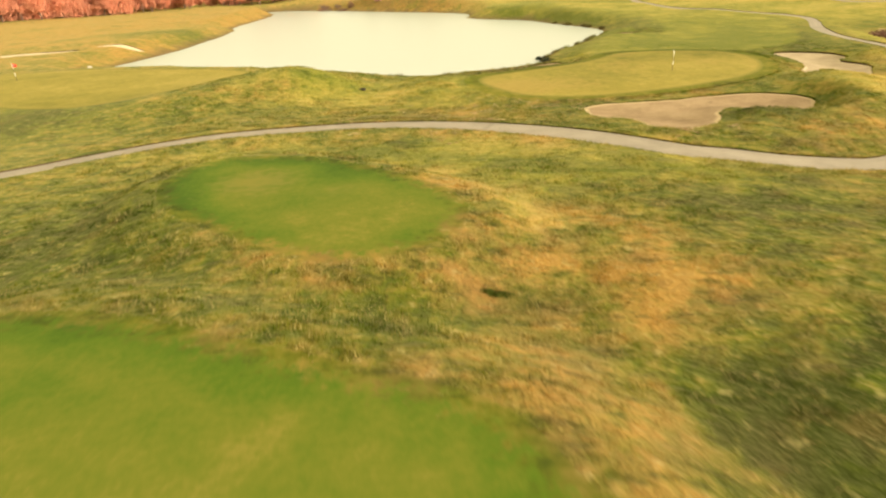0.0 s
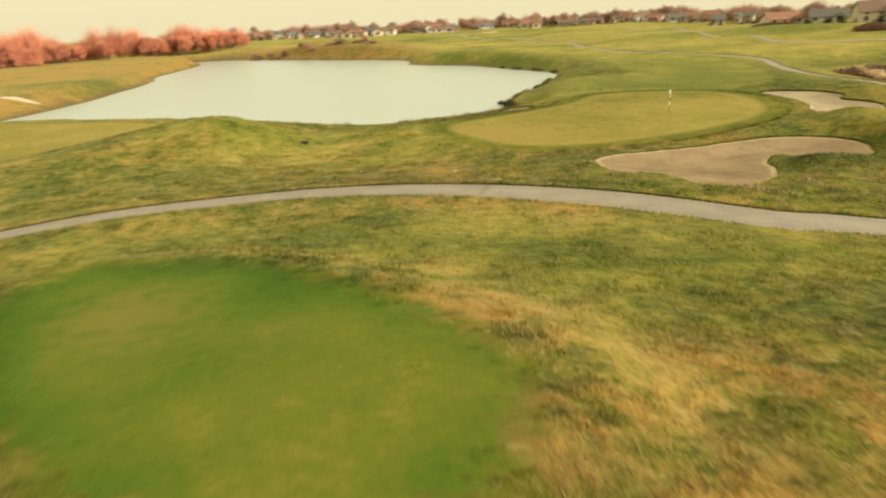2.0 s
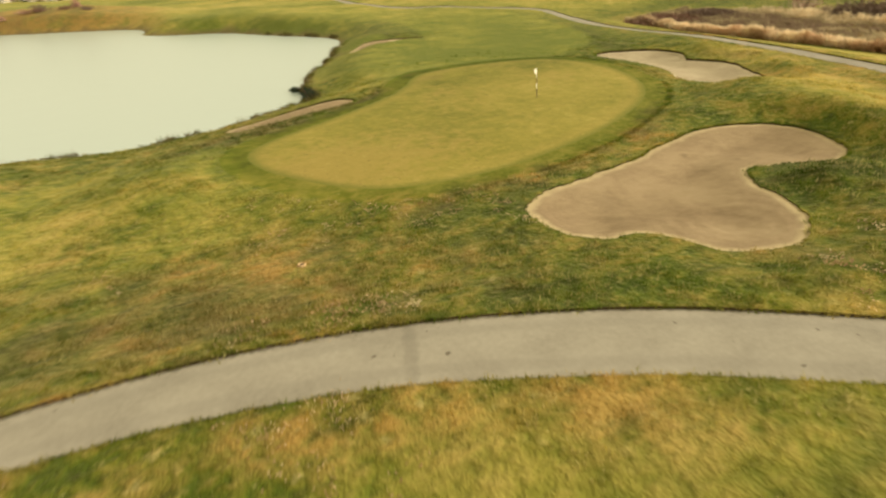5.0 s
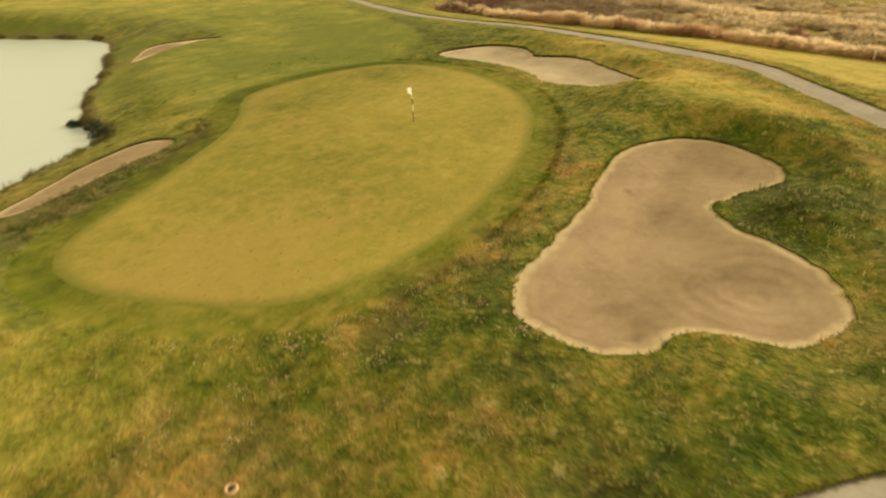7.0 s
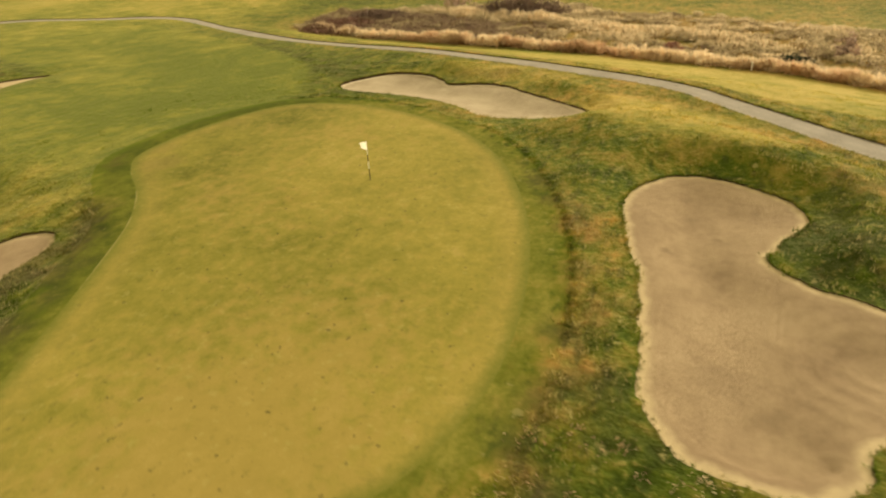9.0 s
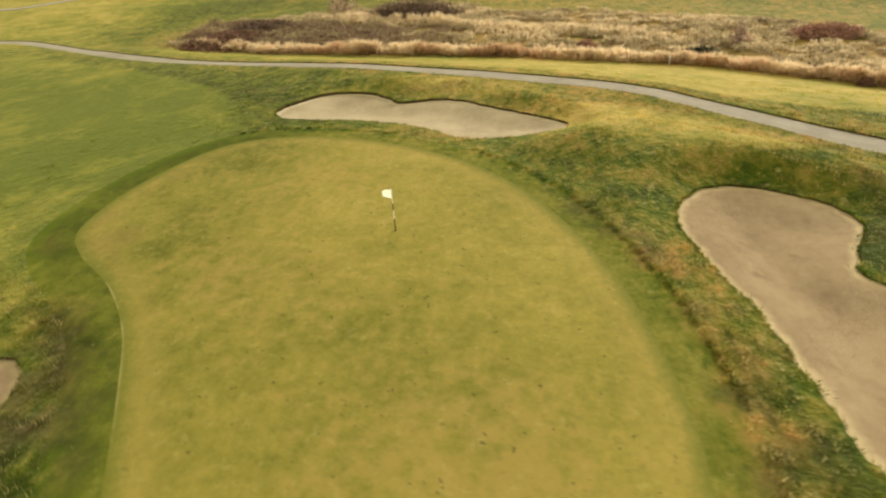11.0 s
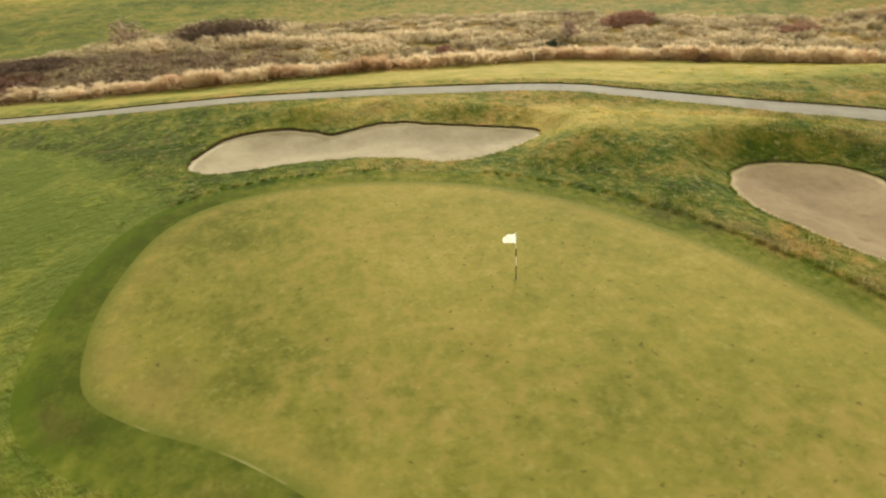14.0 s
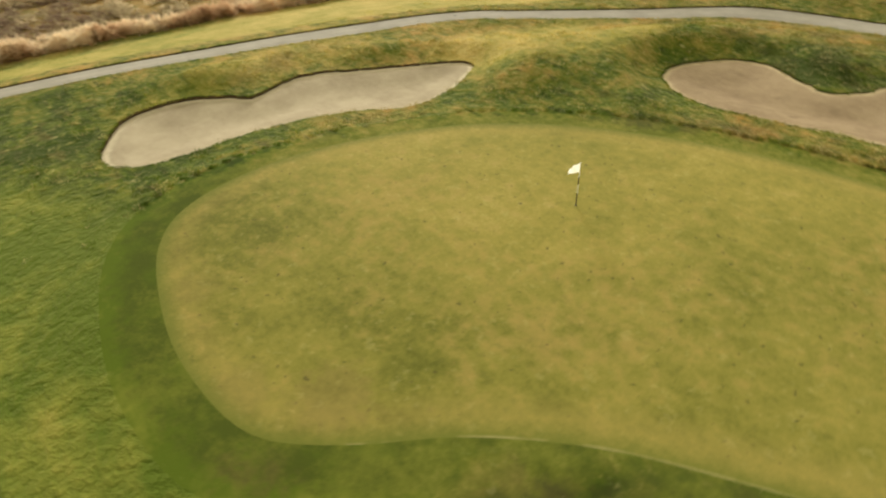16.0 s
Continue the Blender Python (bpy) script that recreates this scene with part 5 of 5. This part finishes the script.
def tree(height_m, spread, twig, label, seed, twigs=1100, fineness=0.10):
    """A bare tree at the origin: trunk with limbs, and a crown of fine twigs."""
    r = random.Random(seed)
    root = thing("bare_tree", Matrix.Identity(4), label, "tree", "bare trees on the horizon")
    bm = bmesh.new()
    tips = []

    def grow(a, d, ln, rad, depth):
        b_ = a + d * ln
        tube(bm, a, b_, rad, rad * 0.62, 5 if depth < 2 else 3, False)
        if depth >= 3:
            tips.append((b_, d))
            return
        for _ in range(5 if depth == 0 else 3):
            e = (d * 0.8 + Vector((r.uniform(-1, 1), r.uniform(-1, 1), r.uniform(-0.1, 0.8))) * spread).normalized()
            grow(a + d * ln * r.uniform(0.35, 1.0), e, ln * r.uniform(0.55, 0.8), rad * 0.5, depth + 1)
        if depth < 2:
            grow(b_, (d + Vector((r.uniform(-.2, .2), r.uniform(-.2, .2), 0.2))).normalized(), ln * 0.7, rad * 0.6, depth + 1)

    grow(Vector((0, 0, -0.3)), Vector((0, 0, 1)), height_m * 0.28, height_m * 0.022, 0)
    part("trunk", bm, M_BARK, root)
    co = []
    for i in range(twigs):
        a, d = tips[i % len(tips)]
        s = a + Vector((r.gauss(0, 1), r.gauss(0, 1), r.gauss(0, 0.8))) * height_m * 0.045
        e = (d + Vector((r.uniform(-1, 1), r.uniform(-1, 1), r.uniform(-0.4, 1.0)))).normalized() * height_m * r.uniform(0.05, 0.14)
        w_ = Vector((r.uniform(-1, 1), r.uniform(-1, 1), r.uniform(-1, 1))).normalized() * fineness
        co += [s - w_, s + w_, s + e]
    me = bpy.data.meshes.new("crown")
    me.from_pydata([tuple(v) for v in co], [], [(i, i + 1, i + 2) for i in range(0, len(co), 3)])
    me.materials.append(twig)
    ob = new("crown", me)
    ob.parent = root
    return root


def grove(kinds, places):
    """The first of each kind is planted, the rest are copies."""
    r = random.Random(len(places))
    for i, (x, y, s) in enumerate(places):
        k = kinds[i % len(kinds)]
        m = pose(x, y, ground_at(x, y) - 0.1, 0, 0, r.uniform(0, 360)) @ Matrix.Scale(s, 4)
        if i < len(kinds):
            k.matrix_basis = m
        else:
            c_ = copy_thing(k, Matrix.Identity(4))
            c_.matrix_basis = m


def row(a, b_, n, jitter, lo, hi, seed):
    r = random.Random(seed)
    return [(a[0] + (b_[0] - a[0]) * (i + 0.5) / n + r.uniform(-jitter, jitter), a[1] + (b_[1] - a[1]) * (i + 0.5) / n + r.uniform(-jitter, jitter), r.uniform(lo, hi)) for i in range(n)]


russet = [tree(10, 0.9, M_RUST_LEAK, "russet bare tree in a dense lakeside thicket", 100 + i, 3400, 0.13) for i in range(4)]
grove(russet, row((-250, 205), (-120, 262), 46, 8, 1.1, 1.7, 1) + row((-125, 266), (-52, 302), 28, 7, 0.7, 1.1, 2))
brown = [tree(11, 0.9, M_TWIG, "brown bare tree among the distant houses", 200 + i, 1500, 0.10) for i in range(3)]
grey = [tree(12, 0.8, M_TWIG_G, "grey-brown bare tree behind the distant houses", 300 + i, 1500, 0.09) for i in range(3)]
grove(brown, row((-60, 490), (60, 480), 24, 12, 0.7, 1.15, 4) + row((60, 480), (200, 405), 30, 12, 0.65, 1.15, 5) + row((175, 335), (215, 235), 14, 8, 0.5, 0.85, 6))
grove(grey, row((-120, 500), (80, 500), 30, 14, 0.5, 1.25, 7) + row((80, 490), (220, 400), 30, 14, 0.5, 1.2, 8) + row((195, 325), (232, 205), 22, 8, 0.45, 1.05, 9))
wood = [tree(16, 0.8, M_TWIG, "tall brown tree in a dense wood behind houses", 400 + i, 2600, 0.3) for i in range(2)]
grove(wood, row((232, 205), (262, 140), 20, 9, 0.85, 1.15, 10) + row((245, 220), (285, 150), 18, 9, 1.0, 1.3, 11))



def far_wood(name, lines, tall, material, label, seed):
    """A thicket too far off to tell its trees apart."""
    r = np.random.default_rng(seed)
    bx, by, bh = [], [], []
    for (x0, y0), (x1, y1), n, deep in lines:
        u = r.uniform(0, 1, n)
        side = np.abs(r.normal(0, deep, n))
        ln = math.hypot(x1 - x0, y1 - y0)
        bx.append(x0 + (x1 - x0) * u - (y1 - y0) / ln * side)
        by.append(y0 + (y1 - y0) * u + (x1 - x0) / ln * side)
        bh.append(tall * (0.75 + 0.3 * ripple(u * ln, u * 0, 11, seed) + 0.2 * ripple(u * ln, u * 0, 4, seed + 1)))
    bx, by, bh = np.concatenate(bx), np.concatenate(by), np.concatenate(bh)
    base = np.column_stack([bx, by, height(bx, by) + r.uniform(0, 0.45, len(bx)) * bh])
    return blades(name, base, bh * 0.5, 0.22, 0.5, 18, np.full(len(bx), 0.5), material, label, "woods", 1.1, seed)


far_wood("russet_woods", [((-260, 196), (-118, 258), 1500, 4), ((-290, 205), (-120, 275), 1300, 10), ((-125, 275), (-52, 312), 600, 7)], 15.5, M_RUST_LEAK, "dense russet thicket along the far shore", 61)
far_wood("far_woods", [((-190, 480), (80, 505), 2000, 12), ((80, 500), (225, 410), 1700, 12), ((198, 335), (235, 205), 1100, 6), ((238, 205), (290, 100), 500, 12)], 9.5, M_TWIG, "hazy brown woods behind the distant houses", 62)

for x, y, sx, sy, h, m, text, sd in ((124, 150, 6, 3.5, 1.8, M_BUSH_B, "low red-brown shrub bed in the far rough", 1), (137, 205, 9, 3, 1.3, M_BUSH_B, "low brown shrub bed before the houses", 2),
                                    (81.7, 90.9, 3.0, 5.0, 1.2, M_BUSH_D, "dark low thicket at the reed bed's edge", 3), (89, 71.6, 3.4, 7.5, 2.4, M_BUSH_D, "dark rounded thicket in the meadow", 4),
                                    (73.5, 92.5, 7.0, 5.0, 1.1, M_BUSH_B, "brown dead shrub at the reed bed's end", 5), (92.0, 82.7, 2.8, 3.0, 3.4, M_PALE, "thin pinkish-brown bare bush in the meadow", 6),
                                    # Added dark bush, standing in for a dark gap among the reeds.
                                    (64.6, 38.6, 0.8, 2.2, 1.2, M_BUSH, "dark bush added in place of a dark gap in the reeds", 10),
                                    (54.4, 28.0, 0.45, 0.7, 0.8, M_BUSH_B, "dark brown bush in the reeds", 11), (67.8, 49.3, 1.0, 1.2, 1.2, M_ROSE, "small dusky bush in the reeds", 12),
                                    (70.5, 33.4, 1.4, 1.4, 3.0, M_PALE, "thin bare bush in the meadow", 13),
                                    (74.0, 23.6, 2.0, 4.2, 1.6, M_ROSE, "low russet bush in the meadow", 14), (60, 11.5, 2.0, 3.0, 1.2, M_ROSE, "low russet bush above the reeds", 15)):
    bush(x, y, sx, sy, h, m, text, sd, 550 if m is M_PALE else 1800 if max(sx, sy) < 4 else 9000)
hedge = random.Random(5)
for i in range(14):
    k = (i + 0.5) / 14
    bush(-44 + 50 * k + hedge.uniform(-2.5, 2.5), 266 - 33 * k + hedge.uniform(-4, 4), hedge.uniform(1.4, 3.6), hedge.uniform(1.2, 2.4), hedge.uniform(1.2, 2.8), hedge.choice((M_BUSH_B, M_ROSE, M_BUSH_D)), "dusky brown shrub on the far lake bank", 700 + i, 700)
for x, y, sx, sy, h in ((14.9, 81.6, 0.9, 1.2, 0.8), (15.3, 83.6, 0.7, 1.3, 0.7), (15.0, 86.6, 0.6, 0.9, 0.6)):
    bush(x, y, sx, sy, h, M_BUSH, "dark tangled scrub on the cut lake bank", int(y * 10), 700)
for px, py in [(158 + 3.2 * i + hedge.uniform(-1, 1), 226 - 4.1 * i + hedge.uniform(-2, 2)) for i in range(12)]:
    bush(px, py, 1.8, 1.8, hedge.uniform(1.8, 3.4), M_BUSH, "dark evergreen shrub beside the houses", int(px * 10), 500, "evergreen")

root = thing("marker_stake", pose(61.5, 42.0, ground_at(61.5, 42.0)), "small white marker stake before the reeds", "stake")
bm = bmesh.new()
box(bm, -0.05, 0.05, -0.05, 0.05, -0.1, 0.75)
box(bm, -0.07, 0.07, -0.07, 0.07, 0.75, 0.8)
part("post", bm, M_WHITE, root)


def sprinkler_head(x, y):
    """A buried watering head: a dark cap inside a raised, ragged ring of bare tan soil."""
    r = random.Random(3)
    root = thing("sprinkler_head", pose(x, y, ground_at(x, y)), "round sprinkler head with a dark cap in tan soil", "sprinkler")
    bm = bmesh.new()
    rings = []
    for q, z in ((0.085, 0.02), (0.10, 0.05), (0.14, 0.06), (0.19, -0.03)):
        rings.append([bm.verts.new((q * r.uniform(0.93, 1.07) * math.cos(i * math.pi / 12), q * r.uniform(0.93, 1.07) * math.sin(i * math.pi / 12), z + r.uniform(-0.006, 0.006))) for i in range(24)])
    for a, b_ in zip(rings, rings[1:]):
        for i in range(24):
            bm.faces.new((a[i], b_[i], b_[(i + 1) % 24], a[(i + 1) % 24]))
    part("soil_ring", bm, M_SOIL, root, "ring of bare tan soil")
    bm = bmesh.new()
    tube(bm, (0, 0, -0.05), (0, 0, 0.025), 0.08, 0.075, 16)
    part("cap", bm, M_STEEL, root, "dark round cap")


sprinkler_head(2.54, 47.18)


# ---- houses ----
def house(x, y, w, d, h, rise, wall, roof, seed, two=True):
    r = random.Random(seed)
    turn = math.degrees(math.atan2(y - 20, x)) - 90 + r.uniform(-25, 25)
    words = {0: "cream", 1: "beige", 2: "white", 3: "tan brick"}[wall] + " house with a " + {0: "grey", 1: "brown", 2: "red-brown", 3: "slate"}[roof] + " roof beyond the course"
    root = thing("house", pose(x, y, ground_at(x, y) - 0.2, 0, 0, turn), words, "house", "houses on the horizon")
    W, R = WALLS[wall], ROOFS[roof]

    def block(x0, x1, y0, y1, top, up, across):
        bm = bmesh.new()
        box(bm, x0, x1, y0, y1, 0, top)
        part("wall", bm, W, root)
        bm = bmesh.new()
        o = 0.5
        cx, cy = (x0 + x1) / 2, (y0 + y1) / 2
        if across:
            prof = [(x0 - o, top - 0.25), (cx, top + up), (x1 + o, top - 0.25)]
            lines = [[bm.verts.new((px, py, pz - s)) for px, pz in prof] for py in (y0 - o, y1 + o) for s in (0, 0.25)]
            gable = [((x0, y0, top), (x1, y0, top), (cx, y0, top + up - 0.3)), ((x0, y1, top), (x1, y1, top), (cx, y1, top + up - 0.3))]
        else:
            prof = [(y0 - o, top - 0.25), (cy, top + up), (y1 + o, top - 0.25)]
            lines = [[bm.verts.new((px, py, pz - s)) for py, pz in prof] for px in (x0 - o, x1 + o) for s in (0, 0.25)]
            gable = [((x0, y0, top), (x0, y1, top), (x0, cy, top + up - 0.3)), ((x1, y0, top), (x1, y1, top), (x1, cy, top + up - 0.3))]
        for i in (0, 1):
            for s in (0, 1):
                a, b_ = lines[s], lines[2 + s]
                bm.faces.new((a[i], a[i + 1], b_[i + 1], b_[i]))
            for e in (0, 2):
                bm.faces.new((lines[e][i], lines[e][i + 1], lines[e + 1][i + 1], lines[e + 1][i]))
        for i in (0, 2):
            bm.faces.new((lines[0][i], lines[1][i], lines[3][i], lines[2][i]))
        bmesh.ops.recalc_face_normals(bm, faces=bm.faces)
        part("roof", bm, R, root)
        for tri in gable:
            bm = bmesh.new()
            n = Vector((0, 0.1, 0)) if across else Vector((0.1, 0, 0))
            va = [bm.verts.new(Vector(p)) for p in tri]
            vb = [bm.verts.new(Vector(p) + (n if sum(tri[0][k] for k in ((1,) if across else (0,))) < (cy if across else cx) else -n)) for p in tri]
            bm.faces.new(va)
            bm.faces.new(vb[::-1])
            for i in range(3):
                bm.faces.new((va[i], va[(i + 1) % 3], vb[(i + 1) % 3], vb[i]))
            bmesh.ops.recalc_face_normals(bm, faces=bm.faces)
            part("gable", bm, W, root)

    def opening(cx, z0, ww, hh, face, name="window"):
        bm = bmesh.new()
        box(bm, cx - ww / 2 - 0.12, cx + ww / 2 + 0.12, face - 0.08, face + 0.05, z0 - 0.12, z0 + hh + 0.12)
        fr = part(name, bm, M_TRIM, root)
        bm = bmesh.new()
        box(bm, cx - ww / 2, cx + ww / 2, face - 0.11, face - 0.06, z0, z0 + hh)
        part("pane" if name == "window" else "leaf", bm, M_GLASS if name == "window" else M_DOOR, fr)

    block(-w / 2, w / 2, 0, d, h, rise, False)
    gw = w * r.uniform(0.30, 0.42)
    gx = r.choice((-1, 1)) * (w / 2 - gw / 2 - 0.3)
    gh = h if two and r.random() < 0.6 else h * 0.62
    block(gx - gw / 2, gx + gw / 2, -3.0, 2, gh, rise * 0.75, True)
    opening(gx, 0.9, gw * 0.4, 1.5, -3.0)
    if gh > 3.9:
        opening(gx, 2.9, gw * 0.35, 1.0, -3.0)
    n = max(2, int(w / 3.5))
    for i in range(n):
        cx = -w / 2 + w * (i + 0.5) / n
        if abs(cx - gx) < gw / 2 + 0.9:
            continue
        if i == n // 2:
            opening(cx, 0.2, 1.1, 2.1, 0, "door")
        else:
            opening(cx, 0.9, 1.4, 1.4, 0)
        if two:
            opening(cx, 2.9, 1.2, 1.1, 0)
    for _ in range(2):
        a = math.radians(turn)
        px, py = r.uniform(-w * 0.7, w * 0.7), r.uniform(-6, -3.5)
        bush(x + px * math.cos(a) - py * math.sin(a), y + px * math.sin(a) + py * math.cos(a), r.uniform(1.0, 2.2), 1.2, r.uniform(1.0, 2.2), M_BUSH, "dark evergreen shrub in a house garden", seed * 7 + _, 240, "evergreen")
    bm = bmesh.new()
    box(bm, w * 0.2, w * 0.2 + 1.0, d * 0.55, d * 0.55 + 0.8, h, h + rise + 0.9)
    part("chimney", bm, WALLS[3], root)


# x, y, width, depth, wall height, roof rise, wall, roof
HOUSES = [(158, 274.6, 7, 8, 3.4, 3.0, 2, 0), (172, 277, 9, 8, 4.5, 2.5, 1, 0), (162, 235.4, 15, 10, 3.2, 3.2, 0, 2), (173, 226.6, 15, 10, 3.2, 3.4, 2, 0), (174.8, 204.7, 16, 10, 5.4, 4.6, 0, 1),
          (184, 206, 10, 9, 5.4, 2.6, 0, 1), (191.3, 202.3, 9, 9, 3.4, 2.8, 0, 2), (190.5, 188.2, 14, 10, 3.4, 3.4, 1, 3), (201.2, 186.4, 10, 9, 3.4, 2.6, 0, 1), (204, 180, 9, 9, 3.4, 2.6, 2, 1), (201, 167, 14, 9, 3.0, 2.0, 1, 1)]
HOUSES_FAR = [(58.4, 446.5, 21, 9, 3.4, 1.6, 2, 1), (90, 451, 15, 9, 3.2, 2.4, 2, 0), (115, 424, 15, 10, 4.2, 3.2, 0, 2), (140, 427, 12, 9, 3.6, 2.4, 1, 1),
               (154, 421.5, 11, 9, 3.6, 2.4, 0, 0), (170, 409.5, 11, 9, 4.6, 2.6, 0, 1), (179, 377.5, 10, 9, 3.6, 2.8, 1, 2), (185, 363, 9, 8, 3.6, 2.4, 2, 0),
               (190.4, 348.6, 9, 8, 3.6, 2.4, 1, 0)]
HOUSES_WEST = [(-44, 469, 12, 9, 4.2, 2.6, 1, 0), (-14.7, 460.6, 10, 9, 4, 2.4, 0, 1), (-2.4, 450.8, 17, 10, 4.2, 2.6, 0, 2), (18, 440, 17, 10, 5, 2.6, 0, 1)]
estate = random.Random(12)
HOUSES_BACK = []
for (x0, y0), (x1, y1), n in (((-75, 478), (30, 452), 8), ((35, 462), (170, 428), 10), ((176, 400), (200, 330), 6), ((186, 300), (178, 262), 3), ((186, 240), (214, 196), 5)):
    for i in range(n):
        k = (i + 0.5) / n
        HOUSES_BACK.append((x0 + (x1 - x0) * k + estate.uniform(-3, 3), y0 + (y1 - y0) * k + estate.uniform(0, 14), estate.uniform(9, 14), 9, estate.choice((3.4, 3.8, 5.2)), estate.uniform(2.4, 3.4), estate.choice((0, 0, 1, 2, 3)), estate.choice((0, 1, 1, 2, 3))))
for i, (x, y, w, d, h, rise, wall, roof) in enumerate(HOUSES + HOUSES_FAR + HOUSES_WEST + HOUSES_BACK):
    house(x, y, w * 0.8, d * 0.8, h * 0.74, rise * 0.74, wall, roof, 50 + i, h > 4.0)
